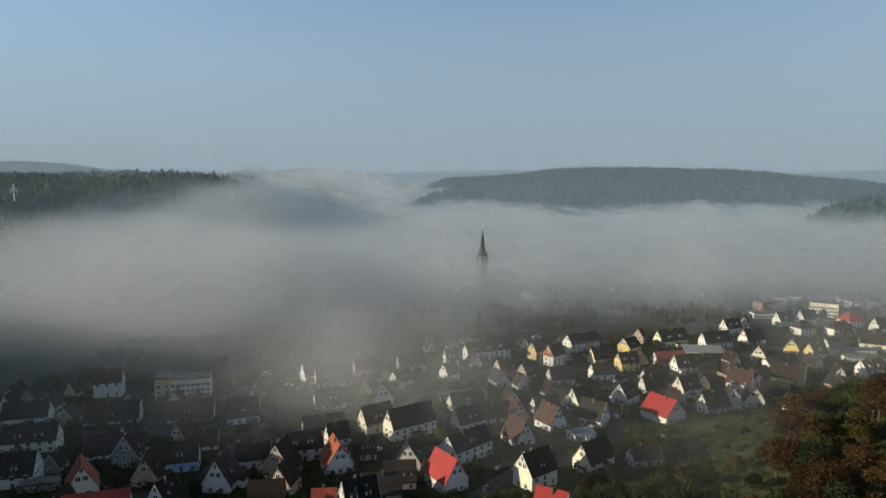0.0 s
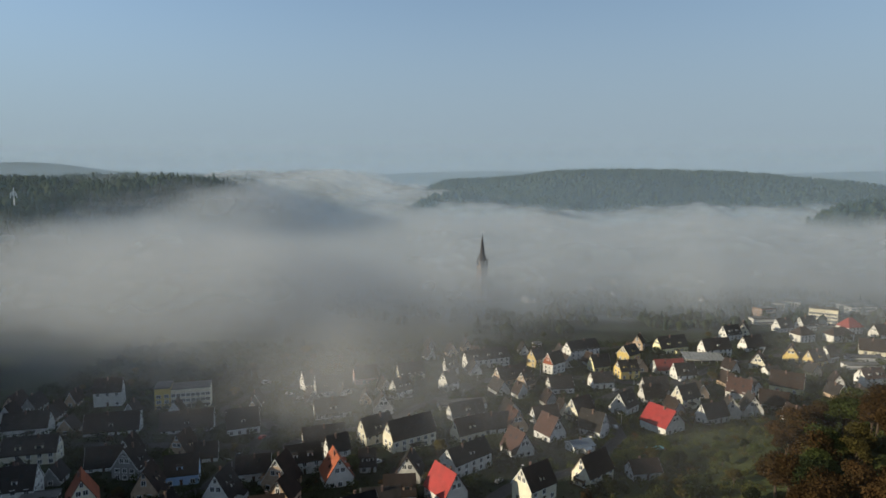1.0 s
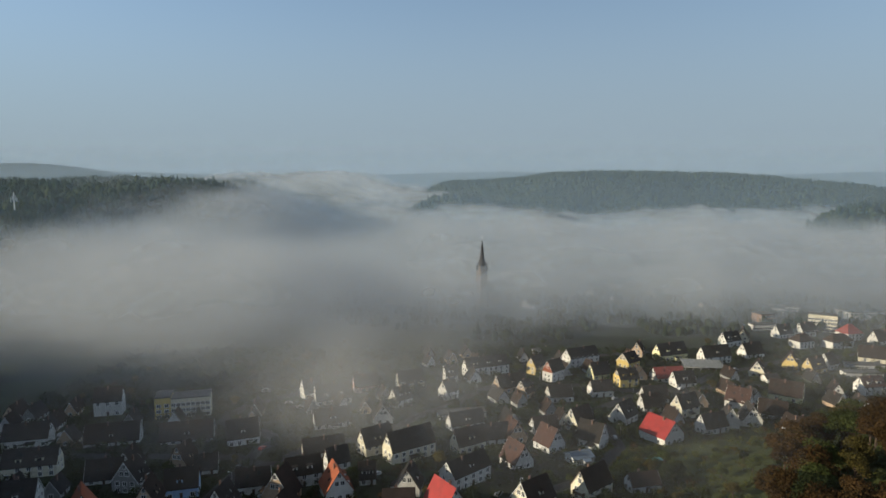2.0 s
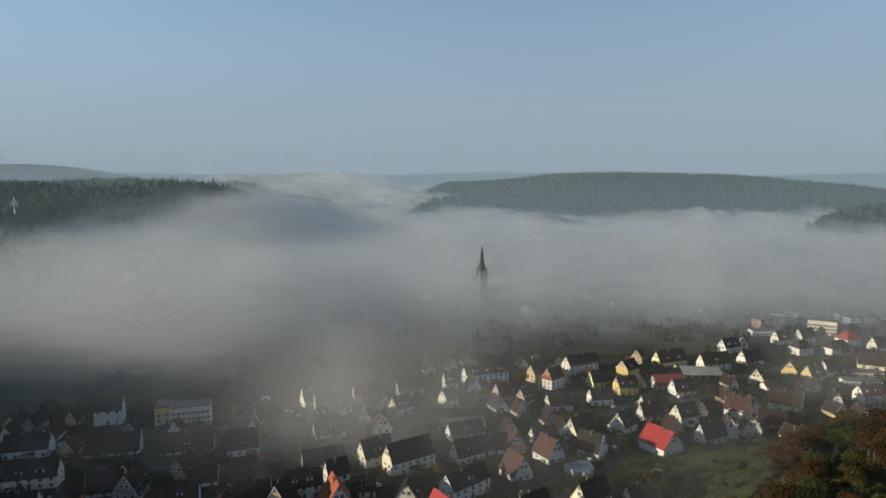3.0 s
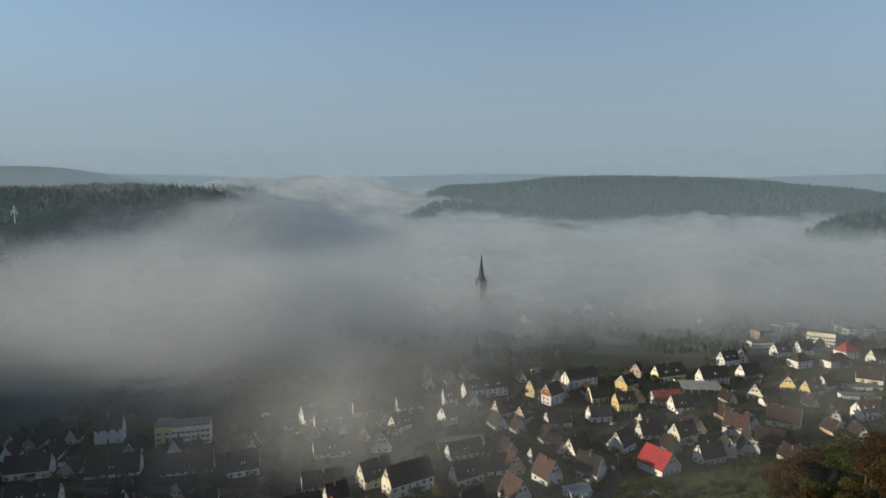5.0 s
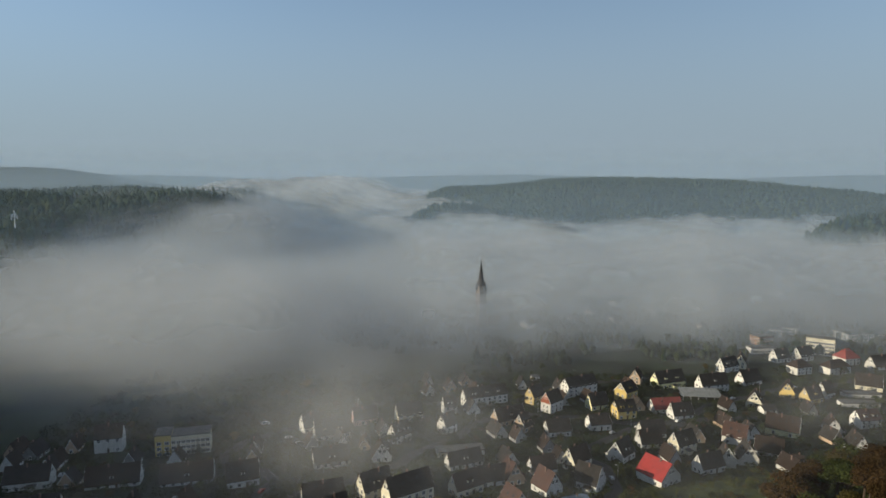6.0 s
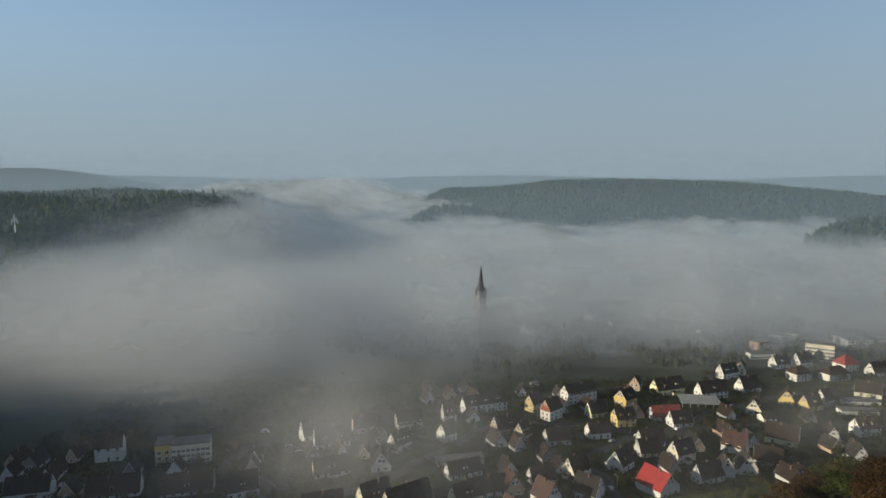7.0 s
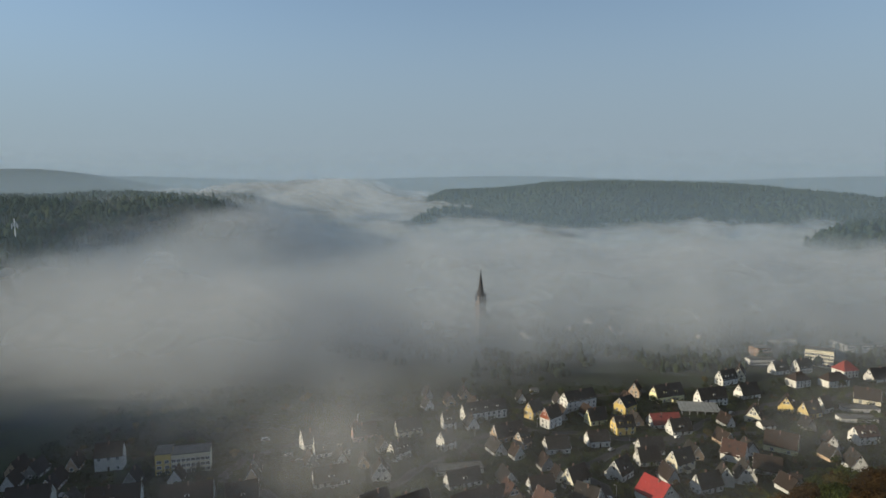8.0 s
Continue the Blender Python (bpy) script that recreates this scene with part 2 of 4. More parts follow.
def wisp_material():
    """Torn mist drifting over the roofs, in loose clouds."""
    m, n, l = mat("drifting_mist")
    geo, x, y, z = place_nodes(n, l)
    puff = noise_node(n, l, geo, 0.022, 3.0, 0.5)
    total = None
    for cx, cy, rx, ry, cz, rz, dense in WISPS:
        sq = None
        for v, c, r in ((x, cx, rx), (y, cy, ry), (z, cz, rz)):
            q = math_node(n, l, "DIVIDE", math_node(n, l, "SUBTRACT", v, c), r)
            q = math_node(n, l, "MULTIPLY", q, q)
            sq = q if sq is None else math_node(n, l, "ADD", sq, q)
        w = ramp01(n, l, sq, 0.0, 1.0, dense, 0.0)
        total = w if total is None else math_node(n, l, "ADD", total, w)
    rho = math_node(n, l, "MULTIPLY", total, ramp01(n, l, puff, 0.32, 0.62, 0.35, 1.3))
    mist_shader(n, l, thickness(n, l, rho, 1.0), (0.90, 0.90, 0.89))
    return m


# centre x, y, half width and depth, centre height, half height, thickness
WISPS = [(-30.0, 335.0, 95.0, 95.0, 26.0, 34.0, 0.052), (215.0, 315.0, 60.0, 60.0, 42.0, 22.0, 0.055),
         (40.0, 320.0, 330.0, 150.0, 10.0, 75.0, 0.014),
         (95.0, 228.0, 170.0, 75.0, 28.0, 42.0, 0.011),
         (-135.0, 265.0, 100.0, 85.0, 22.0, 42.0, 0.016)]


# ---- helpers for meshes
def mesh_object(name, verts, faces, material, parent=None, smooth=False):
    me = bpy.data.meshes.new(name)
    me.from_pydata([tuple(v) for v in verts], [], [tuple(f) for f in faces])
    me.materials.append(material)
    if smooth:
        me.polygons.foreach_set("use_smooth", [True] * len(me.polygons))
    me.update()
    ob = new(name, me)
    ob.parent = parent
    return ob


def shared(name, me, parent, m):
    ob = new(name, me)
    ob.parent = parent
    ob.matrix_basis = m
    return ob


def box_mesh(name, x0, x1, y0, y1, z0, z1, material):
    v = [(x, y, z) for z in (z0, z1) for y in (y0, y1) for x in (x0, x1)]
    f = [(0, 2, 3, 1), (4, 5, 7, 6), (0, 1, 5, 4), (2, 6, 7, 3), (0, 4, 6, 2), (1, 3, 7, 5)]
    me = bpy.data.meshes.new(name)
    me.from_pydata(v, [], f)
    me.materials.append(material)
    return me


def boxes_mesh(name, boxes, material):
    v, f = [], []
    for x0, x1, y0, y1, z0, z1 in boxes:
        k = len(v)
        v += [(x, y, z) for z in (z0, z1) for y in (y0, y1) for x in (x0, x1)]
        f += [tuple(k + i for i in q) for q in ((0, 2, 3, 1), (4, 5, 7, 6), (0, 1, 5, 4), (2, 6, 7, 3), (0, 4, 6, 2), (1, 3, 7, 5))]
    me = bpy.data.meshes.new(name)
    me.from_pydata(v, [], f)
    me.materials.append(material)
    return me


def empty(name, m):
    ob = new(name)
    ob.matrix_basis = m
    ob.empty_display_size = 0.5
    return ob


# ---- the lie of the land
def smooth01(t):
    t = np.clip(t, 0, 1)
    return t * t * (3 - 2 * t)


def wave(x, y, k, s):
    return np.sin(x * k + s) * np.cos(y * k * 0.83 + s * 1.7) + 0.5 * np.sin(x * k * 2.3 + y * k * 1.9 + s * 3.1)


def land(x, y):
    """Height of the ground: the slope of the village, the valley floor and the wooded hills."""
    x, y = np.asarray(x, float), np.asarray(y, float)
    g = 1.92e-4 * np.maximum(480 - np.maximum(y, -200), 0) ** 2
    g = g + 30 * smooth01((x - 90) / 120) * smooth01((310 - y) / 100)
    g = g - 1.8 * smooth01((600 - y) / 60)
    # the long wooded plateau beyond the valley
    front = 1330 + 0.10 * np.abs(x - 500) + 40 * wave(x, y, 0.006, 1.0) + 330 * smooth01((330 - x) / 330)
    up = smooth01((y - front) / 560) * smooth01((x + 260) / 300)
    crest = np.interp(x, [-260, -90, 190, 290, 370, 560, 900, 1250, 1420, 2500], [92, 112, 118, 128, 138, 140, 130, 107, 84, 80])
    up = up * smooth01((3200 - y) / 600)
    g = g + up * (crest + 3 * wave(x, y, 0.0035, 2.0))
    # a wooded spur at its end
    g = g + 84 * np.exp(-(((x - 30) / 150) ** 2 + ((y - 1620) / 120) ** 2))
    # a dark knoll before it
    g = g + 80 * np.exp(-(((x - 765) / 120) ** 2 + ((y - 1120) / 130) ** 2)) * smooth01((x - 560) / 140)
    # the hill with the mast
    left = smooth01((-345 + 170 * smooth01((y - 850) / 300) - x - 0.10 * (y - 700)) / 190) * smooth01((y - 545) / 215) * smooth01((2600 - y) / 900)
    g = g + left * (84 + 4 * wave(x, y, 0.008, 4.0) + 30 * smooth01((y - 760) / 380))
    # a far ridge on either hand
    g = g + 222 * np.exp(-((x + 2400) / 1050) ** 2 - ((y - 3600) / 380) ** 2)
    g = g + 186 * smooth01((y - 4300) / 450) * (0.92 + 0.08 * np.sin(x * 0.0021 + 0.6))
    # unseen height towards the sun, added to shade the left of the village
    g = g + 80 * smooth01((-325 - x) / 130) * smooth01((440 - y) / 140) * smooth01((y + 900) / 400)
    return g


def hz(x, y):
    return float(land(x, y))


def build_ground():
    xs = np.concatenate([np.arange(-4900, -700, 70), np.arange(-700, 1500, 10), np.arange(1500, 4901, 70)])
    ys = np.concatenate([np.arange(-1500, 100, 50), np.arange(100, 700, 8), np.arange(700, 2600, 20), np.arange(2600, 4901, 50)])
    gx, gy = np.meshgrid(xs, ys)
    gz = land(gx, gy)
    near = smooth01((900 - gy) / 300)
    gz = gz + 0.03 * near * wave(gx, gy, 0.11, 0.4)
    v = np.stack([gx.ravel(), gy.ravel(), gz.ravel()], 1)
    w = len(xs)
    i = (np.arange(len(ys) - 1)[:, None] * w + np.arange(w - 1)[None, :]).ravel()
    f = np.stack([i, i + 1, i + w + 1, i + w], 1)
    ob = mesh_object("ground", v.tolist(), f.tolist(), ground_material(), smooth=True)
    tagged(ob, "dark green gardens and meadows of a valley between wooded hills", "ground", kind="structure")


build_ground()


# ---- fog and haze
def leaning_sheet(v, f, xs, foot, heights, jitter):
    """A billowing sheet of the bank across the valley, leaning back, as far as the bank reaches; heights are shares of the way up."""
    xs = np.asarray(xs, float)
    xs = xs[fog_edge(xs) < foot + 170]
    tops = fog_roof(xs, foot + 90) + 24
    k, w = len(v), len(heights)
    for i, x in enumerate(xs):
        for h in heights:
            z = -4 + (tops[i] + 4) * h
            y = foot + FOG_LEAN * z + jitter * float(wave(x, 3 * z + foot, 0.021, foot * 0.37))
            v.append((x, y, z))
    for i in range(len(xs) - 1):
        for j in range(w - 1):
            f.append((k + i * w + j, k + (i + 1) * w + j, k + (i + 1) * w + j + 1, k + i * w + j + 1))


def build_fog():
    heights = [0, 0.15, 0.3, 0.45, 0.6, 0.75, 0.9, 1]
    v, f = [], []
    for foot in range(255, 1120, 30):
        leaning_sheet(v, f, np.arange(-1250, 1500, 25), foot, heights, 5)
    ob = mesh_object("fog_bank", v, f, fog_material(30.0), smooth=True)
    tagged(ob, "pale grey bank of morning fog lying in the valley", "fog", kind="stuff")
    v, f = [], []
    for foot in range(1190, 3200, 180):
        leaning_sheet(v, f, np.arange(-1700, 3000, 60), foot, heights, 40)
    ob = mesh_object("far_fog", v, f, fog_material(180.0), smooth=True)
    tagged(ob, "pale fog filling the far valley up to the hills", "fog", kind="stuff")
    v, f = [], []
    for d in (640, 1000, 1240, 2450, 2650, 2850, 3300, 3900, 4050, 4200):      # veils across the valley
        i = len(v)
        h = 255 + 0.03 * d
        v += [(-4600, d - 80, -5), (4600, d - 80, -5), (4600, d - 80 + 1.7 * h, h), (-4600, d - 80 + 1.7 * h, h)]
        f.append((i, i + 1, i + 2, i + 3))
    ob = mesh_object("haze", v, f, haze_material())
    tagged(ob, "thin blue-grey morning haze before the far hills", "haze", kind="stuff")
    v, f = [], []
    for cx, cy, rx, ry, cz, rz, dense in WISPS:
        for t in (-0.75, -0.25, 0.25, 0.75):
            k = len(v)
            for a in range(13):
                for b in range(7):
                    u, w = a / 6 - 1, b / 3 - 1
                    x, z = cx + u * rx, cz + w * rz
                    v.append((x, cy + t * ry + 0.8 * w * rz + 5 * float(wave(x, z, 0.05, t)), z))
            f += [(k + a * 7 + b, k + a * 7 + 7 + b, k + a * 7 + 8 + b, k + a * 7 + b + 1) for a in range(12) for b in range(6)]
    ob = mesh_object("drifting_mist", v, f, wisp_material(), smooth=True)
    tagged(ob, "torn wisps of mist drifting over the roofs", "mist", kind="stuff")


build_fog()


# ---- woods on the hills
def build_woods(name, label, count, box, keep, size, seed, firs=0.45):
    rng = np.random.default_rng(seed)
    x = rng.uniform(box[0], box[1], count)
    y = rng.uniform(box[2], box[3], count)
    ok = keep(x, y, rng)
    x, y = x[ok], y[ok]
    z = land(x, y)
    n = len(x)
    r = rng.uniform(0.75, 1.25, n) * size
    h = r * rng.uniform(2.0, 3.4, n)
    pointed = rng.random(n) < firs
    k = 6
    rings = [(0.0, 0.70, 0.85), (0.38, 1.0, 0.62), (0.75, 0.72, 0.30)]
    verts = []
    for lift, round_r, cone_r in rings:
        rr = np.where(pointed, cone_r, round_r) * r
        for a in range(k):
            an = 2 * math.pi * a / k + rng.uniform(-0.3, 0.3, n)
            q = rr * rng.uniform(0.75, 1.25, n)
            verts.append(np.stack([x + q * np.cos(an), y + q * np.sin(an), z + h * (0.1 + 0.9 * lift) * rng.uniform(0.92, 1.08, n)], 1))
    verts.append(np.stack([x, y, z + h * np.where(pointed, 1.25, 0.98)], 1))
    m = len(verts)
    v = np.stack(verts, 1).reshape(-1, 3)
    quad = []
    for a in range(k):
        b = (a + 1) % k
        quad += [(a, b, k + b), (a, k + b, k + a), (k + a, k + b, 2 * k + b), (k + a, 2 * k + b, 2 * k + a), (2 * k + a, 2 * k + b, 3 * k)]
    f = (np.arange(n)[:, None, None] * m + np.array(quad)[None]).reshape(-1, 3)
    me = bpy.data.meshes.new(name)
    me.vertices.add(len(v))
    me.vertices.foreach_set("co", v.ravel())
    me.loops.add(f.size)
    me.loops.foreach_set("vertex_index", f.ravel())
    me.polygons.add(len(f))
    me.polygons.foreach_set("loop_start", np.arange(0, f.size, 3))
    me.update(calc_edges=True)
    me.materials.append(WOODS)
    ob = new(name, me)
    tagged(ob, label, "woods", kind="stuff")


build_woods("plateau_woods", "mixed dark green woods covering the plateau beyond the valley", 38000, (-300, 2100, 930, 2350),
            lambda x, y, r: (land(x, y) > 34), 4.9, 3)
build_woods("mast_hill_woods", "dark woods covering the hill with the radio mast", 11000, (-1500, -190, 560, 1500),
            lambda x, y, r: (land(x, y) > 50), 5.5, 4)
# trees on the added height out of view that shades the left houses
build_woods("sunward_woods", "woods on an unseen height added to shade the village", 2200, (-800, -330, -200, 420),
            lambda x, y, r: (land(x, y) > 60), 5.5, 6)
build_woods("valley_trees", "dark green trees along the river meadows in the fog", 3000, (-120, 420, 470, 700),
            lambda x, y, r: (y > 505 + 0.12 * np.maximum(x - 40, 0) + 0.5 * np.maximum(40 - x, 0)) & (wave(x, y, 0.045, 1.3) > -0.25) & ((x - 52) ** 2 + (y - 652) ** 2 > 1400), 2.9, 5, 0.25)


# ---- streets
STREETS = []
FOOTPRINTS = []


def street(*line):
    """A narrow asphalt street draped on the slope, with a kerb on either side."""
    STREETS.append(line)
    pts = []
    for (x0, y0), (x1, y1) in zip(line, line[1:]):
        k = max(1, int(math.hypot(x1 - x0, y1 - y0) / 4))
        pts += [(x0 + (x1 - x0) * i / k, y0 + (y1 - y0) * i / k) for i in range(k)]
    pts.append(line[-1])
    side = []
    for i, p in enumerate(pts):
        q0, q1 = pts[max(i - 1, 0)], pts[min(i + 1, len(pts) - 1)]
        d = Vector((q1[0] - q0[0], q1[1] - q0[1], 0)).normalized()
        side.append((-d.y, d.x))

    def strip(o0, o1, lift):
        v, f = [], []
        for (x, y), (nx, ny) in zip(pts, side):
            for o, h in ((o0, lift - 0.6), (o0, lift), (o1, lift), (o1, lift - 0.6)):
                v.append((x + nx * o, y + ny * o, hz(x, y) + h))
        for i in range(len(pts) - 1):
            k = 4 * i
            f += [(k, k + 4, k + 5, k + 1), (k + 1, k + 5, k + 6, k + 2), (k + 2, k + 6, k + 7, k + 3)]
        return v, f

    road = mesh_object("road", *strip(-2.0, 2.0, 0.12), ASPHALT)
    tagged(road, "narrow grey asphalt street between the houses", "road", kind="structure")
    for o in (-2.9, 2.0):
        mesh_object("pavement", *strip(o, o + 0.9, 0.24), PAVING, road)


street((-111, 186), (-108, 202), (-98, 213), (-89, 227), (-87, 255), (-86, 283), (-81, 297), (-90, 309), (-104, 311), (-117, 325))
street((-215, 275), (-163, 275), (-107, 275), (-93, 274), (-79, 265), (-66, 266), (-70, 276), (-62, 287), (-48, 293), (-21, 320), (-15, 334), (12, 362),
       (17, 376), (29, 390), (43, 397), (57, 400), (71, 394), (84, 395))
street((10, 201), (16, 214), (26, 228), (40, 235), (54, 245), (68, 259), (75, 273), (84, 287), (86, 315), (77, 328), (74, 333), (102, 360), (116, 373), (144, 376),
       (158, 388), (186, 393), (224, 394))
street((84, 395), (99, 393), (113, 384), (141, 383), (155, 390), (183, 418), (211, 433), (225, 436), (239, 449), (253, 454), (281, 454), (309, 470), (360, 480))
street((-118, 326), (-113, 353), (-72, 393), (-44, 420), (-2, 421), (26, 434), (54, 441), (90, 462), (160, 480))


# ---- houses
PANE_BOX = box_mesh("pane", -0.48, 0.48, -0.05, -0.012, -0.60, 0.60, GLASS)
FRAME_BOX = boxes_mesh("window", [(-0.60, 0.60, -0.09, 0.02, 0.60, 0.72), (-0.66, 0.66, -0.16, 0.02, -0.72, -0.60), (-0.60, -0.48, -0.09, 0.02, -0.60, 0.60),
                                  (0.48, 0.60, -0.09, 0.02, -0.60, 0.60), (-0.04, 0.04, -0.08, 0.0, -0.60, 0.60)], FRAME)
DOOR_BOX = boxes_mesh("door", [(-0.5, 0.5, -0.06, 0.02, 0.0, 2.05), (-0.62, 0.62, -0.7, 0.02, 2.3, 2.42), (-0.9, 0.9, -0.9, 0.02, -0.6, -0.02)], DARK_WOOD)
SKYLIGHT_BOX = boxes_mesh("skylight", [(-0.5, 0.5, -0.65, 0.65, -0.05, 0.09)], GLASS)
CHIMNEY_BOX = boxes_mesh("chimney", [(-0.35, 0.35, -0.3, 0.3, -1.6, 1.0), (-0.42, 0.42, -0.37, 0.37, 1.0, 1.12)], CHIMNEY)
TINT = {"white": "white", "cream": "cream", "pale": "pale grey", "grey": "dark grey", "blue": "light blue", "tan": "tan", "rose": "dull rose",
        "ochre": "ochre", "yellow": "yellow", "lemon": "pale yellow", "rust": "rust-brown"}
TILE = {"slate": "dark slate-grey", "brown": "dark brown", "rust": "rusty red", "brick": "brick-red", "orange": "orange", "red": "bright red",
        "bluegrey": "blue-grey sheet", "gravel": "pale flat"}


def window(parent, m, wide=1.0):
    w = shared("window", FRAME_BOX, parent, m @ Matrix.Diagonal((1.5 * wide, 1, 1.36, 1)))
    shared("pane", PANE_BOX, w, Matrix())


def facing(x, y, z, turn):
    """A pose on a wall whose outward side is turned by so many degrees from -y."""
    return pose(x, y, z, 0, 0, turn)


def house(x, y, turn, length, width, eave, ridge, wall, roof, what="house"):
    """A house with its ridge along its own x, standing on the slope; its near gable looks along -x."""
    rng = random.Random(int(x * 7 + y * 13))
    z = hz(x, y)
    top = empty("house", pose(x, y, z, 0, 0, turn))
    shape = "hipped" if what == "hip" else "gabled"
    tagged(top, f"{TINT[wall]} rendered house with a {shape} {TILE[roof]} roof", "house", "village houses")
    a, b = length / 2, width / 2
    FOOTPRINTS.append(((x, y, turn), a, b))
    wm = WALL[wall]
    # walls
    if what == "hip":
        v = [(sx * a, sy * b, h) for h in (-2.5, eave) for sx, sy in ((-1, -1), (1, -1), (1, 1), (-1, 1))]
        f = [(0, 1, 5, 4), (1, 2, 6, 5), (2, 3, 7, 6), (3, 0, 4, 7), (4, 5, 6, 7)]
    else:
        v = [(sx * a, sy * b, h) for h in (-2.5, eave) for sx, sy in ((-1, -1), (1, -1), (1, 1), (-1, 1))] + [(-a, 0, ridge), (a, 0, ridge)]
        f = [(0, 1, 5, 4), (2, 3, 7, 6), (3, 0, 4, 8, 7), (1, 2, 6, 9, 5)]
    mesh_object("wall", v, f, wm, top)
    rise = (ridge - eave) / b
    over, thick = 0.45, 0.24
    if what == "hip":
        h0, d = eave - over * rise, b + over
        e, in_ = a + over, max(a - b * 0.9, 0.6)
        v = [(-e, -d, h0), (e, -d, h0), (e, d, h0), (-e, d, h0), (-in_, 0, ridge), (in_, 0, ridge)]
        v += [(p[0], p[1], p[2] + thick) for p in v]
        f = [(6, 7, 11, 10), (7, 8, 11), (8, 9, 10, 11), (9, 6, 10), (1, 0, 4, 5), (2, 1, 5), (3, 2, 5, 4), (0, 3, 4),
             (0, 1, 7, 6), (1, 2, 8, 7), (2, 3, 9, 8), (3, 0, 6, 9)]
        mesh_object("roof", v, f, ROOF[roof], top)
    else:
        e, d, h0 = a + 0.3, b + over, eave - over * rise
        for s in (-1, 1):
            v = [(-e, s * d, h0), (e, s * d, h0), (e, 0, ridge), (-e, 0, ridge)]
            v = [(p[0], p[1], p[2] + 0.02) for p in v] + [(p[0], p[1], p[2] + 0.02 + thick) for p in v]
            f = [(0, 1, 2, 3), (7, 6, 5, 4), (0, 4, 5, 1), (1, 5, 6, 2), (2, 6, 7, 3), (3, 7, 4, 0)]
            if s > 0:
                f = [tuple(reversed(q)) for q in f]
            mesh_object("roof", v, f, ROOF[roof], top)
        for sx in (-1, 1):      # verge boards
            v = []
            for p in ((-d, h0), (0, ridge), (d, h0)):
                for dz in (-0.12, 0.20):
                    for dx in (0.0, 0.06):
                        v.append((sx * (e + dx), p[0], p[1] + dz))
            f = []
            for k in (0, 4):
                f += [(k, k + 4, k + 6, k + 2), (k + 1, k + 3, k + 7, k + 5), (k + 2, k + 6, k + 7, k + 3), (k, k + 1, k + 5, k + 4)]
            mesh_object("verge_board", v, f, FRAME if rng.random() < 0.4 else DARK_WOOD, top)
    # chimney
    cx = rng.uniform(-0.3, 0.3) * a
    shared("chimney", CHIMNEY_BOX, top, pose(cx, rng.choice((-0.8, 0.8)), ridge - 0.2))
    # windows on the gables
    floors = max(1, int((eave + 0.6) / 2.7))
    if what == "plain":
        for px in (-0.5, 0.5):
            window(top, facing(px * a, -b, 1.6, 0))
        window(top, facing(-a, 0, 1.7, -90))
        shared("door", DOOR_BOX, top, facing(0, -b, 0.15, 0))
        return top
    if what != "hip":
        for s, turn_g in ((-1, -90), (1, 90)):
            if y > 600 and s > 0:
                continue
            for k in range(floors):
                n = 2 if width < 10 else 3
                for i in range(n):
                    if rng.random() < 0.15:
                        continue
                    window(top, facing(s * a, (i - (n - 1) / 2) * width / (n + 0.6), 1.6 + 2.7 * k, turn_g))
            attic = eave + 0.45 * (ridge - eave) - 0.2
            if ridge - eave > 3.2:
                for yy in ((-1.1, 1.1) if width > 9.4 else (0,)):
                    window(top, facing(s * a, yy, attic, turn_g))
            if ridge - eave > 4.3:
                window(top, facing(s * a, 0, ridge - 1.7, turn_g), 0.7)
    for s, turn_s in ((-1, 0), (1, 180)):
        n = max(2, int(length / 3.6)) if s < 0 and y < 600 else 2
        for k in range(floors):
            for i in range(n):
                px = (i - (n - 1) / 2) * length / n
                if k == 0 and s < 0 and i == n // 2:
                    shared("door", DOOR_BOX, top, facing(px, s * b, 0.15, turn_s))
                elif rng.random() < 0.9:
                    window(top, facing(px, s * b, 1.6 + 2.7 * k, turn_s))
    # roof windows
    slope = math.degrees(math.atan(rise))
    if what in ("skylights", "row") or (what == "house" and rng.random() < 0.4):
        n = 4 if what in ("skylights", "row") else 2
        for s in (-1, 1):
            for i in range(n):
                u = 0.35 + 0.25 * rng.random()
                px = (i - (n - 1) / 2) * length / (n + 1)
                shared("skylight", SKYLIGHT_BOX, top, pose(px, s * b * u, ridge - (ridge - eave) * u + thick + 0.04, -s * slope))
    if what in ("house", "row", "skylights") and ridge - eave > 4.0 and rng.random() < 0.45:
        n = 3 if what == "row" else rng.choice((1, 1, 2))
        for i in range(n):
            px = (i - (n - 1) / 2) * length / (n + 0.4) + rng.uniform(-0.6, 0.6)
            u0, wd = 0.78, rng.choice((0.9, 1.1, 1.6))
            zf = ridge - (ridge - eave) * u0
            y0, y1 = -b * u0, -b * 0.30
            dormer = mesh_object("dormer", [(px - wd, y0, zf - 0.3), (px + wd, y0, zf - 0.3), (px + wd, y0, zf + 1.6), (px - wd, y0, zf + 1.6),
                                            (px - wd, y1, zf + 1.6), (px + wd, y1, zf + 1.6), (px - wd, y1, zf + 0.2), (px + wd, y1, zf + 0.2)],
                                 [(0, 1, 2, 3), (3, 2, 5, 4), (0, 3, 4, 6), (1, 7, 5, 2)], wm, top)
            v = [(px - wd - 0.2, y0 - 0.3, zf + 1.5), (px + wd + 0.2, y0 - 0.3, zf + 1.5), (px + wd + 0.2, -b * 0.16, zf + 2.15), (px - wd - 0.2, -b * 0.16, zf + 2.15)]
            v += [(p[0], p[1], p[2] + 0.16) for p in v]
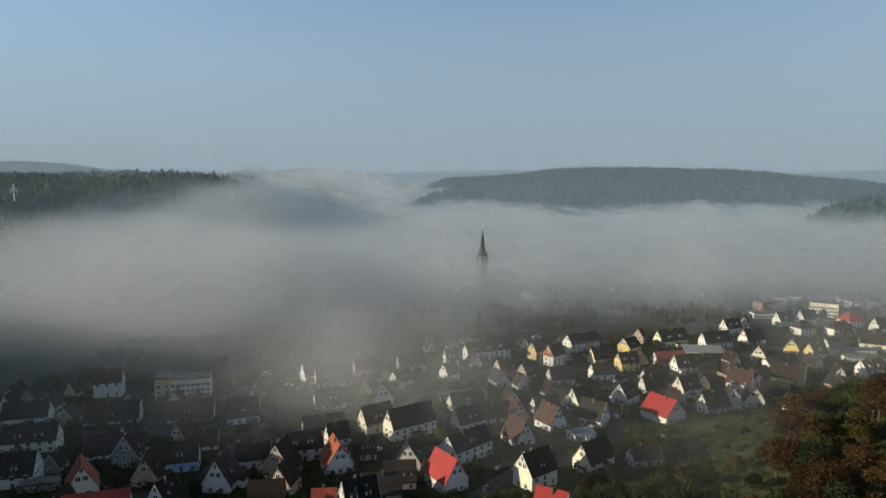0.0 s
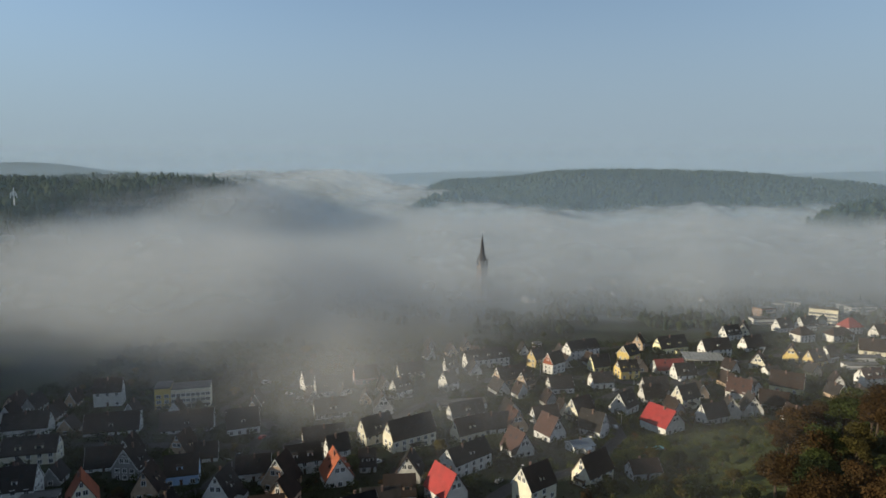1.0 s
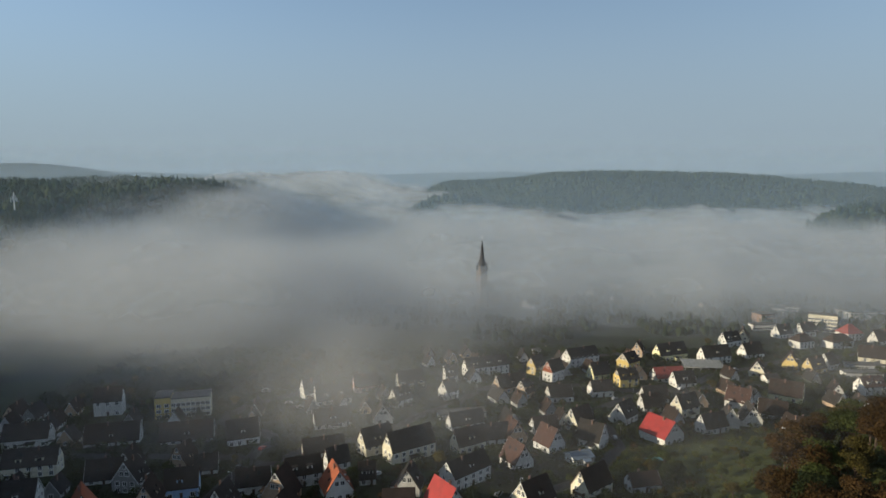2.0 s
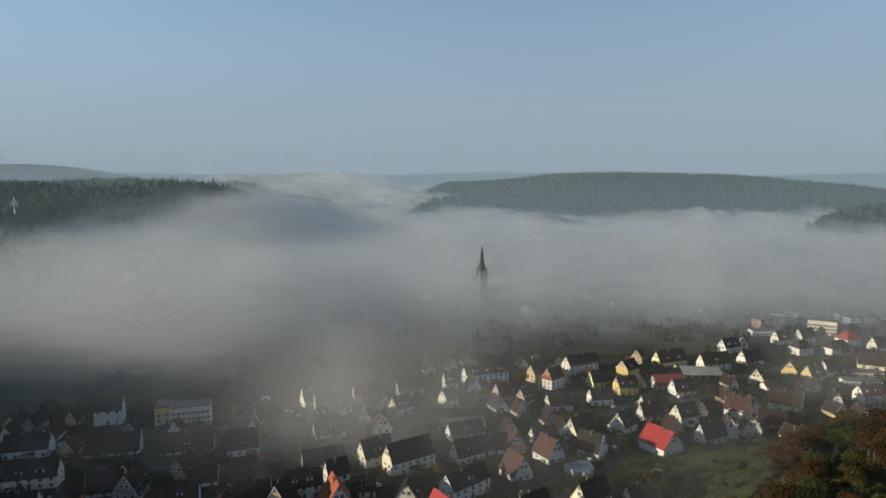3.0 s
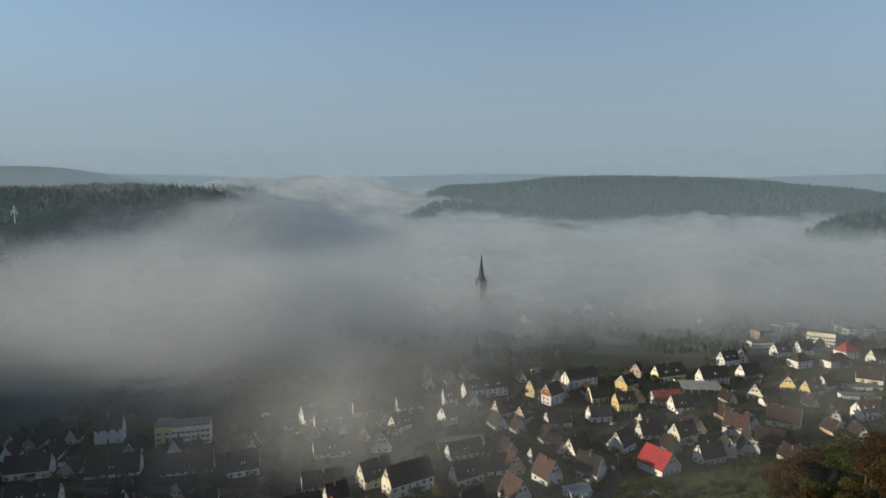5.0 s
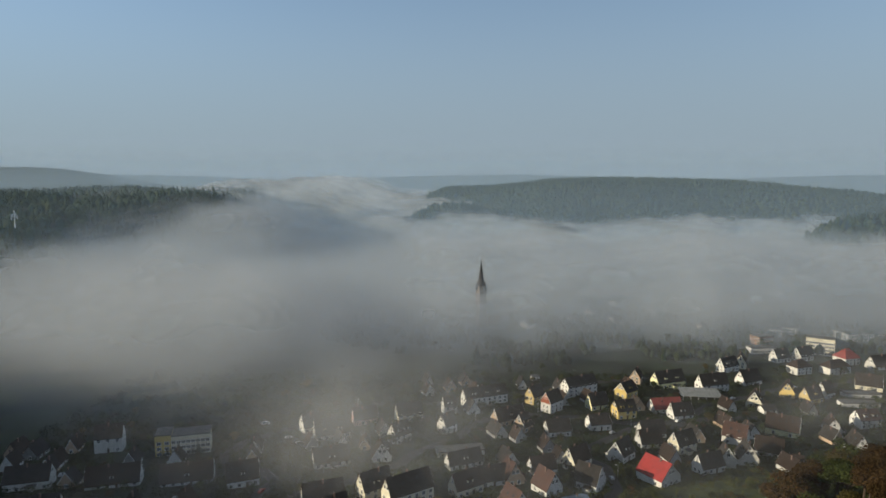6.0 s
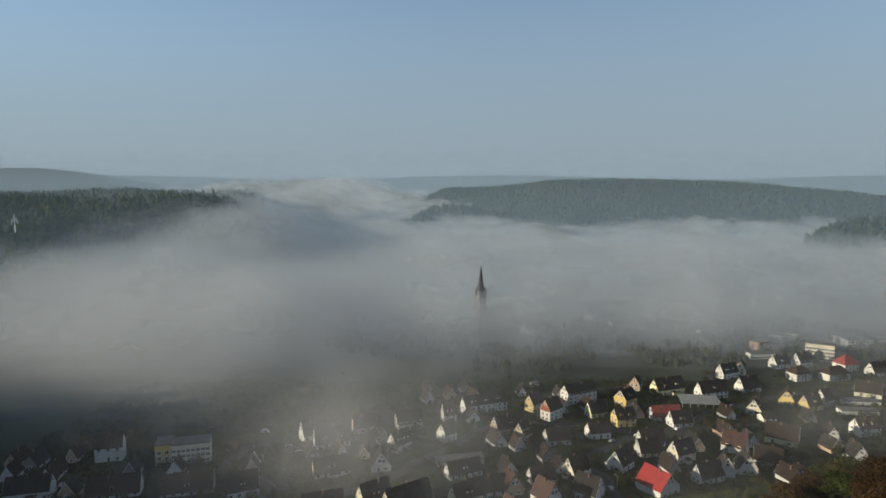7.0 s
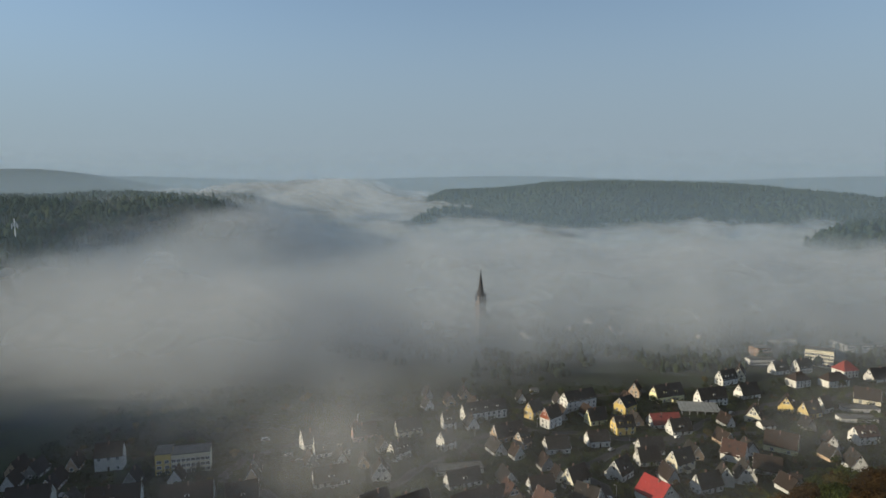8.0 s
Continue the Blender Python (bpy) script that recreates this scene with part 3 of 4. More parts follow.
            mesh_object("dormer_roof", v, [(3, 2, 1, 0), (4, 5, 6, 7), (0, 1, 5, 4), (1, 2, 6, 5), (2, 3, 7, 6), (3, 0, 4, 7)], ROOF[roof], dormer)
            shared("pane", PANE_BOX, dormer, pose(px, y0, zf + 0.75) @ Matrix.Diagonal((1.2 * wd, 1, 0.85, 1)))
    if what == "house" and rng.random() < 0.35:
        s, dp, wd = rng.choice((-1, 1)), rng.uniform(2.0, 3.2), rng.uniform(1.6, 2.6)
        px = rng.uniform(-0.4, 0.4) * a
        annex = mesh_object("annex", [(px - wd, s * b, -2), (px + wd, s * b, -2), (px + wd, s * (b + dp), -2), (px - wd, s * (b + dp), -2),
                                      (px - wd, s * b, 3.0), (px + wd, s * b, 3.0), (px + wd, s * (b + dp), 2.5), (px - wd, s * (b + dp), 2.5)],
                            [(3, 2, 6, 7), (0, 3, 7, 4), (2, 1, 5, 6), (4, 7, 6, 5)], wm, top)
        v = [(px - wd - 0.2, s * (b - 0.02), 3.04), (px + wd + 0.2, s * (b - 0.02), 3.04), (px + wd + 0.2, s * (b + dp + 0.3), 2.5), (px - wd - 0.2, s * (b + dp + 0.3), 2.5)]
        v += [(p[0], p[1], p[2] + 0.16) for p in v]
        mesh_object("annex_roof", v, [(0, 1, 2, 3), (7, 6, 5, 4), (0, 4, 5, 1), (1, 5, 6, 2), (2, 6, 7, 3), (3, 7, 4, 0)], ROOF[roof], annex)
    if what == "balcony":
        me = boxes_mesh("balcony", [(-1.5, 0, -2.4, 2.4, -0.18, 0.0), (-1.5, -1.42, -2.4, 2.4, 0.0, 0.95), (-1.5, 0, -2.4, -2.32, 0.0, 0.95), (-1.5, 0, 2.32, 2.4, 0.0, 0.95)], DARK_WOOD)
        shared("balcony", me, top, pose(-a, 0, 3.0))
    if what == "clad":
        h1 = eave - 1.0
        bb = b * 0.985
        v = [(-a - 0.08, -bb, h1), (-a - 0.08, bb, h1), (-a - 0.08, bb, eave), (-a - 0.08, 0, ridge - 0.15), (-a - 0.08, -bb, eave)]
        v += [(-a + 0.02, p[1], p[2]) for p in v]
        f = [(0, 4, 3, 2, 1)] + [(i, (i + 1) % 5, 5 + (i + 1) % 5, 5 + i) for i in range(5)]
        mesh_object("gable_cladding", v, f, ROOF["orange"], top)["label"] = "orange shingled gable"
    return top


def flat_building(x, y, turn, length, width, height, wall, what):
    z = hz(x, y)
    kind, label = {"garage": ("garage", "low pale garage with a flat roof"), "hall": ("hall", "pale industrial hall with a light flat roof"),
                   "greenhouse": ("market_hall", "open market hall under a wide pale sheet roof on posts"), "block": ("apartment_block", "cream flat-roofed apartment block of four storeys"),
                   "school": ("school", "cream flat-roofed building with two bands of windows"), "school_end": ("stair_tower", "yellow rendered stair block beside the long building"),
                   "flat": ("workshop", "rust-brown workshop with a flat roof")}[what]
    top = empty(kind, pose(x, y, z, 0, 0, turn))
    tagged(top, label, kind.replace("_", " "))
    a, b = length / 2, width / 2
    FOOTPRINTS.append(((x, y, turn), a, b))
    if what == "greenhouse":        # an open hall: a wide sheet roof on posts before a back wall
        shared("wall", boxes_mesh("wall", [(-a + 1, a - 1, b - 3.5, b - 0.3, -2.5, height - 0.3), (-a + 1, a - 9, b - 7.5, b - 3.5, -2.5, 2.6)], WALL[wall]), top, Matrix())
        v = [(sx * (a + 0.6), sy * (b + 0.6), height - 0.45 + 0.45 * sy + dz) for dz in (0.0, 0.22) for sx, sy in ((-1, -1), (1, -1), (1, 1), (-1, 1))]
        roof = mesh_object("roof", v, [(3, 2, 1, 0), (4, 5, 6, 7), (0, 1, 5, 4), (1, 2, 6, 5), (2, 3, 7, 6), (3, 0, 4, 7)], ROOF["sheet"], top)
        slope = math.degrees(math.atan(0.45 / (b + 0.6)))
        seam = boxes_mesh("roof_seam", [(-0.07, 0.07, -b - 0.6, b + 0.6, 0.0, 0.09)], ROOF["gravel"])
        for i in range(9):
            shared("roof_seam", seam, roof, pose(-a + 2 * a * (i + 0.5) / 9, 0, height - 0.45 + 0.225, slope))
        post = boxes_mesh("post", [(-0.12, 0.12, -0.12, 0.12, -2.0, height - 0.85)], STEEL)
        for i in range(6):
            shared("post", post, top, pose(-a + 2 * a * i / 5, -b + 0.3, 0))
        return top
    shared("wall", boxes_mesh("wall", [(-a, a, -b, b, -2.5, height - 0.3)], WALL[wall]), top, Matrix())
    shared("roof", boxes_mesh("roof", [(-a - 0.25, a + 0.25, -b - 0.25, b + 0.25, height - 0.3, height), (-a - 0.25, a + 0.25, -b - 0.25, -b, height, height + 0.3),
                                       (-a - 0.25, a + 0.25, b, b + 0.25, height, height + 0.3)], ROOF["gravel"]), top, Matrix())
    floors = max(1, int((height - 0.5) / 3.0))
    if what == "garage":
        door = boxes_mesh("garage_door", [(-1.2, 1.2, -0.06, 0.02, 0.0, 2.1)], STEEL)
        for i in range(max(1, int(length / 3.2))):
            shared("garage_door", door, top, pose(-a + 1.7 + 3.2 * i, -b, 0.05))
    else:
        n = int(length / 2.4) if what != "school_end" else 2
        for k in range(floors):
            for i in range(n):
                window(top, facing(-a + length * (i + 0.5) / n, -b, 1.7 + 3.0 * k, 0), 1.35)
            for i in range(3 if what != "school_end" else 1):
                window(top, facing(-a, -b + width * (i + 0.5) / (3 if what != "school_end" else 1), 1.7 + 3.0 * k, -90))
    return top


house(-185.0, 340.5, 15, 14.0, 9.9, 8.5, 14.8, "white", "slate")
house(-198.5, 291.9, 15, 19.5, 10.8, 4.5, 10.8, "white", "slate")
house(-172.6, 255.4, 15, 20.5, 9.9, 5.5, 11.3, "cream", "slate")
house(-137.8, 248.0, 15, 14.0, 8.1, 2.6, 9.3, "white", "slate")
house(-132.2, 256.1, 95, 11.2, 9.0, 3.7, 11.3, "white", "slate")
house(-123.2, 239.6, 86, 9.3, 10.8, 5.0, 12.8, "grey", "slate")
house(-100.8, 234.5, 15, 12.1, 9.0, 4.6, 10.8, "blue", "slate")
house(-111.9, 262.5, 78, 9.3, 9.9, 3.1, 11.3, "tan", "brown")
house(-78.7, 215.6, 85, 11.2, 9.9, 3.6, 11.8, "white", "slate")
house(-100.3, 257.9, 15, 9.3, 7.2, 2.6, 7.8, "white", "slate")
house(-126.4, 211.3, 120, 11.2, 9.9, 3.6, 11.8, "cream", "orange")
house(-153.8, 218.6, 15, 13.0, 10.8, 5.0, 11.8, "white", "slate")
house(-108.0, 221.5, 100, 11.2, 9.0, 3.7, 11.3, "tan", "brown")
house(-90.7, 196.1, 80, 9.3, 9.0, 3.2, 10.8, "white", "slate")
house(-107.5, 187.0, 15, 18.6, 9.0, 2.6, 9.8, "white", "brick")
house(-124.4, 297.7, 15, 24.2, 9.9, 2.6, 9.8, "pale", "brown")
house(-159.0, 294.7, 15, 24.2, 10.8, 2.6, 9.8, "white", "brown")
house(-96.6, 294.8, 22, 14.9, 9.0, 4.2, 11.8, "pale", "slate")
house(-74.2, 237.9, 15, 13.0, 9.0, 4.2, 9.3, "white", "slate")
house(-61.1, 229.5, 80, 10.2, 11.7, 3.5, 12.8, "tan", "brown")
house(-56.4, 245.4, 20, 14.0, 8.1, 5.7, 11.3, "white", "slate")
house(-54.3, 277.7, 20, 18.6, 8.1, 3.3, 8.8, "cream", "slate")
house(-41.0, 234.1, 112, 12.1, 10.8, 3.7, 11.8, "white", "orange")
house(-44.5, 256.3, 30, 9.3, 7.2, 6.1, 11.8, "white", "slate")
house(-30.5, 246.5, 10, 6.5, 7.2, 3.3, 8.8, "white", "slate")
house(-31.0, 282.4, 36, 14.9, 9.0, 5.4, 12.3, "cream", "slate")
house(-14.9, 275.2, 34, 22.3, 9.5, 6.6, 13.8, "cream", "slate")
house(-79.4, 371.2, 35, 11.2, 8.1, 4.3, 11.3, "white", "slate")
house(-64.5, 360.8, 22, 20.5, 9.0, 3.7, 11.3, "white", "slate")
house(-57.7, 319.7, 20, 18.6, 9.0, 3.3, 9.8, "pale", "slate")
house(-31.9, 326.8, 100, 9.3, 9.9, 3.3, 10.3, "pale", "slate")
house(-24.1, 353.7, 42, 11.2, 8.1, 5.5, 11.8, "white", "slate")
house(-20.6, 390.6, 22, 16.7, 8.1, 5.0, 11.3, "cream", "slate")
house(-48.0, 384.3, 20, 14.9, 8.1, 4.5, 10.8, "rose", "brown")
house(-12.9, 236.6, 82, 9.3, 9.9, 3.8, 11.3, "white", "slate")
house(-15.5, 217.5, 5, 11.2, 9.0, 3.5, 9.3, "tan", "brown")
house(-55.8, 212.0, 78, 9.3, 8.6, 4.7, 11.3, "tan", "brown")
house(-38.5, 194.8, 5, 7.4, 7.2, 3.7, 7.8, "pale", "brick")
house(-26.9, 193.6, 28, 11.2, 8.1, 5.5, 11.8, "white", "slate")
house(-21.1, 205.4, 8, 13.0, 9.0, 3.7, 9.3, "tan", "slate")
house(-58.1, 198.5, 10, 11.2, 9.0, 3.7, 9.3, "tan", "brown")
house(1.2, 216.3, 125, 13.0, 9.9, 4.8, 12.3, "white", "red")
house(9.6, 246.4, 42, 20.5, 9.0, 6.2, 11.3, "white", "slate")
house(12.0, 284.9, 32, 14.9, 8.1, 4.5, 10.8, "cream", "brown")
house(12.0, 317.5, 24, 18.6, 8.1, 3.3, 8.8, "pale", "slate")
house(3.6, 369.3, 45, 9.3, 8.1, 5.5, 11.8, "white", "slate")
house(29.7, 422.7, 22, 31.6, 8.6, 6.5, 12.3, "white", "slate", "row")
house(5.3, 403.5, 18, 8.4, 7.2, 5.6, 11.3, "white", "slate")
house(64.6, 424.5, 42, 11.2, 8.1, 6.0, 12.3, "ochre", "slate")
house(73.7, 408.1, 42, 13.0, 8.1, 7.5, 13.8, "white", "slate", "clad")
house(42.5, 384.5, 28, 20.5, 8.6, 4.2, 10.8, "tan", "brown")
house(50.1, 371.2, 45, 8.4, 8.1, 4.5, 10.8, "tan", "brown")
house(99.4, 443.7, 26, 25.1, 9.9, 7.7, 13.3, "white", "slate")
house(105.0, 413.2, 18, 13.0, 9.0, 3.9, 10.8, "lemon", "slate")
house(129.9, 431.2, 38, 13.0, 9.9, 7.2, 12.8, "yellow", "slate")
house(118.4, 396.1, 12, 13.0, 9.9, 5.7, 11.3, "yellow", "slate")
house(69.7, 365.5, 10, 14.0, 10.8, 3.7, 9.3, "white", "slate")
house(96.7, 375.4, 10, 13.0, 9.9, 4.2, 9.3, "white", "slate")
house(71.0, 315.3, 36, 13.0, 8.1, 5.5, 11.8, "cream", "brown", "balcony")
house(97.4, 327.0, 45, 13.0, 9.0, 4.4, 11.3, "white", "slate")
house(71.7, 290.9, 140, 12.1, 9.9, 4.3, 11.8, "pale", "slate")
house(50.4, 286.0, 122, 11.2, 9.9, 3.8, 11.3, "pale", "rust")
house(34.6, 297.0, 112, 9.3, 9.9, 3.8, 11.3, "tan", "rust")
house(32.7, 265.7, 120, 11.2, 9.9, 3.3, 10.8, "white", "rust")
house(61.0, 269.5, 20, 10.2, 8.1, 3, 4.5, "pale", "bluegrey")
house(25.0, 296.0, 15, 14.0, 9.0, 3.3, 9.3, "white", "slate")
house(33.3, 218.5, 38, 13.0, 9.5, 6.2, 12.8, "cream", "brown")
house(58.1, 233.8, 40, 14.9, 8.6, 5.2, 11.8, "cream", "brown", "balcony")
house(79.3, 238.8, 12, 12.1, 7.2, 3.5, 7.3, "pale", "brown")
house(107.6, 299.0, 122, 15.5, 14.0, 4.2, 11.2, "white", "red")
house(34.2, 188.1, 150, 10.2, 8.1, 4.0, 10.3, "white", "red")
house(134.5, 338.7, 28, 14.0, 8.1, 5.5, 11.8, "cream", "slate")
house(137.4, 310.7, 22, 14.9, 7.7, 3.8, 9.8, "white", "slate")
house(149.8, 318.6, 82, 8.4, 8.1, 4.5, 10.8, "white", "slate")
house(162.6, 322.4, 80, 10.2, 9.5, 4.1, 11.3, "white", "slate")
house(170.0, 350.9, 140, 13.0, 9.0, 4.9, 11.8, "white", "rust")
house(180.2, 333.4, 150, 14.0, 9.9, 3.3, 9.8, "pale", "brown")
house(189.5, 322.5, 150, 6.5, 5.4, 2.6, 4, "white", "brown")
house(205.0, 365.5, 145, 17.7, 9.9, 4.3, 11.8, "lemon", "brown", "skylights")
house(214.2, 418.8, 60, 11.2, 9.9, 3.3, 10.8, "cream", "brown")
house(247.5, 438.8, 60, 11.2, 9.9, 3.8, 11.3, "yellow", "brown")
house(257.5, 426.6, 20, 13.0, 9.0, 3.9, 10.8, "ochre", "brown")
house(231.6, 499.4, 25, 16.7, 8.1, 5.0, 11.3, "white", "slate")
house(247.7, 510.7, 62, 13.0, 9.0, 4.9, 11.8, "cream", "slate")
house(233.4, 467.8, 20, 16.7, 9.9, 3.3, 10.8, "white", "slate")
house(198.3, 450.8, 15, 22.3, 9.0, 5.9, 12.8, "white", "slate")
house(169.6, 460.6, 20, 24.2, 9.9, 4.8, 12.3, "lemon", "slate")
house(149.5, 408.7, 8, 20.0, 12.0, 3.2, 8.6, "pale", "brick")
house(148.6, 470.0, 62, 9.3, 8.1, 5.0, 11.3, "tan", "brown")
house(310.2, 530.5, 20, 14.9, 9.0, 4.9, 11.8, "white", "slate")
house(288.6, 527.0, 20, 14.9, 9.0, 3.9, 10.8, "white", "slate")
house(286.5, 493.7, 18, 14.9, 10.8, 6.2, 11.3, "white", "brown", "hip")
house(315.5, 494.1, 15, 20.5, 10.8, 5.9, 10.8, "white", "brown", "hip")
house(340.8, 519.8, 15, 14.9, 12.6, 6.2, 12.8, "white", "brick", "hip")
house(359.0, 507.0, 15, 16.7, 9.9, 3.3, 10.8, "white", "slate")
house(315.7, 454.1, 150, 16.7, 9.9, 3.8, 11.3, "cream", "brown")
house(263.4, 378.7, 10, 14.9, 9.0, 5.7, 10.8, "white", "rust")
house(231.4, 338.0, 82, 11.2, 9.0, 3.9, 10.8, "pale", "slate")
house(235.5, 367.2, 70, 11.2, 9.0, 3.9, 10.8, "pale", "brown")
house(273.0, 436.5, 25, 9.3, 9.0, 4.4, 11.3, "white", "brown")
house(124.9, 362.2, 10, 14.9, 9.0, 3.3, 9.8, "white", "slate")
house(215.8, 404.6, 8, 9.3, 7.2, 2.6, 5, "white", "slate")
house(118.5, 346.5, 10, 13.0, 9.0, 3.3, 9.8, "white", "slate")
house(154.4, 394.9, 12, 14.0, 9.0, 3.3, 9.8, "white", "slate")
house(51.8, 309.4, 15, 13.0, 9.0, 3.3, 8.8, "pale", "brown")
house(-55.9, 665.1, 20, 18.6, 9.0, 4.2, 10, "white", "slate")
house(-104.8, 772.9, 30, 12.1, 9.0, 4.2, 10, "white", "slate")
house(-145.9, 836.7, 60, 12.1, 9.0, 4.2, 10, "white", "slate")
house(-90.7, 841.5, 20, 12.1, 9.0, 4.2, 10, "white", "slate")
house(-46.3, 766.8, 40, 12.1, 9.0, 4.2, 10, "white", "slate")
house(-6.3, 773.8, 40, 12.1, 9.0, 4.2, 10, "white", "slate")
house(-141.4, 913.2, 60, 12.1, 9.0, 4.2, 10, "white", "slate")
house(-115.5, 946.0, 20, 12.1, 9.0, 4.2, 10, "white", "slate")
house(-25.9, 845.1, 70, 12.1, 9.0, 4.2, 10, "white", "slate")
house(4.3, 833.5, 20, 12.1, 9.0, 4.2, 10, "white", "slate")
house(-54.8, 731.0, 15, 12.1, 9.0, 4.2, 10, "white", "slate")
house(-171.0, 878.8, 40, 12.1, 9.0, 4.2, 10, "white", "slate")
house(-228.4, 913.2, 60, 12.1, 9.0, 4.2, 10, "white", "slate")
house(-383.9, 1188.6, 70, 12.1, 9.0, 4.2, 10, "white", "slate")
house(-424.5, 1160.5, 20, 12.1, 9.0, 4.2, 10, "white", "slate")
house(211.3, 759.8, 40, 12.1, 9.0, 4.2, 10, "white", "slate")
house(182.7, 654.5, 25, 12.1, 9.0, 4.2, 10, "white", "slate")
house(118.5, 661.6, 50, 12.1, 9.0, 4.2, 10, "white", "slate")
house(139.8, 654.9, 30, 12.1, 9.0, 4.2, 10, "white", "slate")
house(88.5, 643.2, 45, 12.1, 9.0, 4.2, 10, "white", "slate")
house(260.9, 624.6, 50, 12.1, 9.0, 4.2, 10, "white", "slate")
house(-45.7, 910.9, 30, 12.1, 9.0, 4.2, 10, "white", "slate")
house(238.9, 701.9, 35, 12.1, 9.0, 4.2, 10, "white", "slate")
house(167.1, 703.7, 60, 12.1, 9.0, 4.2, 10, "white", "slate")
house(68.2, 700.5, 20, 12.1, 9.0, 4.2, 10, "white", "slate")
flat_building(-152.3, 335.5, 15, 8, 12, 12.3, "yellow", "school_end")
flat_building(-138.7, 339.2, 15, 20, 11, 11.3, "cream", "school")
flat_building(336.0, 549.0, -32, 22, 11, 15.0, "cream", "block")
flat_building(295.2, 572.1, 14, 15, 12, 10, "rust", "flat")
flat_building(-143.0, 213.5, 15, 12, 6, 3, "pale", "garage")
flat_building(183.5, 435.5, -8, 26, 16, 4, "pale", "greenhouse")
flat_building(284.0, 417.0, -5, 24, 8, 3, "pale", "garage")
flat_building(299.0, 437.0, -5, 24, 8, 3, "pale", "garage")
flat_building(327.9, 613.6, -30, 16, 20, 7, "pale", "hall")
flat_building(347.8, 618.6, -30, 14, 20, 7, "pale", "hall")
flat_building(402.0, 597.6, 5, 40, 25, 7, "pale", "hall")
flat_building(72.3, 474.9, 10, 6, 5, 3.5, "white", "garage")
flat_building(10.6, 334.4, 10, 26, 8, 3.2, "pale", "garage")
flat_building(286.0, 554.0, 5, 22, 10, 5, "white", "hall")
house(44.6, 354.7, 113, 7.8, 6.8, 2.8, 8.1, "pale", "brown", "plain")
house(-43.1, 344.2, 96, 10.7, 5.9, 2.8, 7.2, "tan", "brown", "plain")
house(241.3, 401.7, 94, 9.4, 6.8, 2.8, 8.4, "grey", "slate", "plain")
house(17.7, 466.0, 108, 7.6, 7.8, 2.8, 8.4, "tan", "slate", "plain")
house(175.6, 377.7, 104, 11.7, 7.7, 2.8, 8.4, "tan", "brown", "plain")
house(122.2, 323.8, 102, 11.2, 7.1, 2.8, 8.4, "pale", "brown", "plain")
house(6.2, 451.9, 108, 9.1, 7.4, 2.8, 8.4, "tan", "brown", "plain")
house(226.5, 353.1, 102, 9.8, 8.0, 2.8, 8.4, "tan", "slate", "plain")
house(-10.4, 465.5, 114, 8.3, 5.9, 2.8, 8.2, "grey", "slate", "plain")
house(63.2, 323.8, 104, 7.5, 6.2, 2.8, 7.7, "pale", "brown", "plain")
house(-122.6, 193.5, 92, 8.4, 5.9, 2.8, 8.4, "pale", "brown", "plain")
house(-204.3, 339.6, 100, 11.8, 6.1, 2.8, 8.4, "tan", "brown", "plain")
house(-34.5, 365.5, 110, 10.1, 7.4, 2.8, 8.4, "pale", "slate", "plain")
house(-199.6, 308.6, 100, 7.6, 7.4, 2.8, 8.4, "tan", "slate", "plain")
house(-139.7, 321.0, 99, 9.1, 7.2, 2.8, 8.4, "pale", "brown", "plain")
house(183.1, 361.6, 96, 9.1, 8.4, 2.8, 8.4, "pale", "slate", "plain")
house(59.4, 457.4, 96, 10.2, 6.0, 2.8, 7.8, "pale", "slate", "plain")
house(-220.4, 330.7, 94, 12.4, 7.9, 2.8, 8.4, "grey", "slate", "plain")
house(-201.4, 318.8, 100, 10.6, 6.4, 2.8, 8.1, "pale", "brown", "plain")
house(-162.1, 319.2, 99, 11.0, 7.0, 2.8, 8.4, "grey", "slate", "plain")
house(191.3, 409.7, 104, 10.9, 6.4, 2.8, 8.1, "pale", "brown", "plain")
house(-179.2, 292.4, 94, 8.0, 7.9, 2.8, 8.3, "tan", "slate", "plain")
house(-102.5, 337.6, 99, 12.9, 6.2, 2.8, 8.3, "pale", "slate", "plain")
house(-149.2, 233.0, 97, 8.5, 6.4, 2.8, 7.6, "grey", "slate", "plain")
house(33.4, 362.9, 113, 12.4, 8.1, 2.8, 8.4, "pale", "slate", "plain")
house(-73.2, 342.6, 114, 8.4, 6.9, 2.8, 8.4, "grey", "brown", "plain")
house(-165.6, 233.5, 97, 8.7, 5.9, 2.8, 7.6, "pale", "slate", "plain")
house(148.0, 355.8, 96, 11.3, 7.6, 2.8, 8.4, "tan", "slate", "plain")
house(179.0, 310.1, 104, 11.6, 6.8, 2.8, 8.4, "pale", "brown", "plain")
house(59.1, 339.6, 104, 8.3, 8.0, 2.8, 8.3, "grey", "brown", "plain")
house(20.2, 404.8, 110, 9.2, 8.4, 2.8, 8.4, "pale", "slate", "plain")
house(-9.8, 442.3, 114, 10.0, 6.3, 2.8, 7.9, "pale", "slate", "plain")
house(102.1, 426.1, 110, 10.2, 7.2, 2.8, 8.4, "pale", "brown", "plain")
house(-232.2, 333.4, 94, 12.1, 7.6, 2.8, 8.4, "tan", "brown", "plain")
house(-222.8, 314.6, 100, 10.0, 6.9, 2.8, 8.4, "pale", "brown", "plain")
house(35.2, 319.7, 107, 11.4, 8.4, 2.8, 8.4, "pale", "slate", "plain")
house(-100.0, 323.0, 99, 7.7, 6.4, 2.8, 8.2, "tan", "slate", "plain")
house(131.2, 411.8, 100, 9.4, 8.0, 2.8, 8.3, "tan", "slate", "plain")
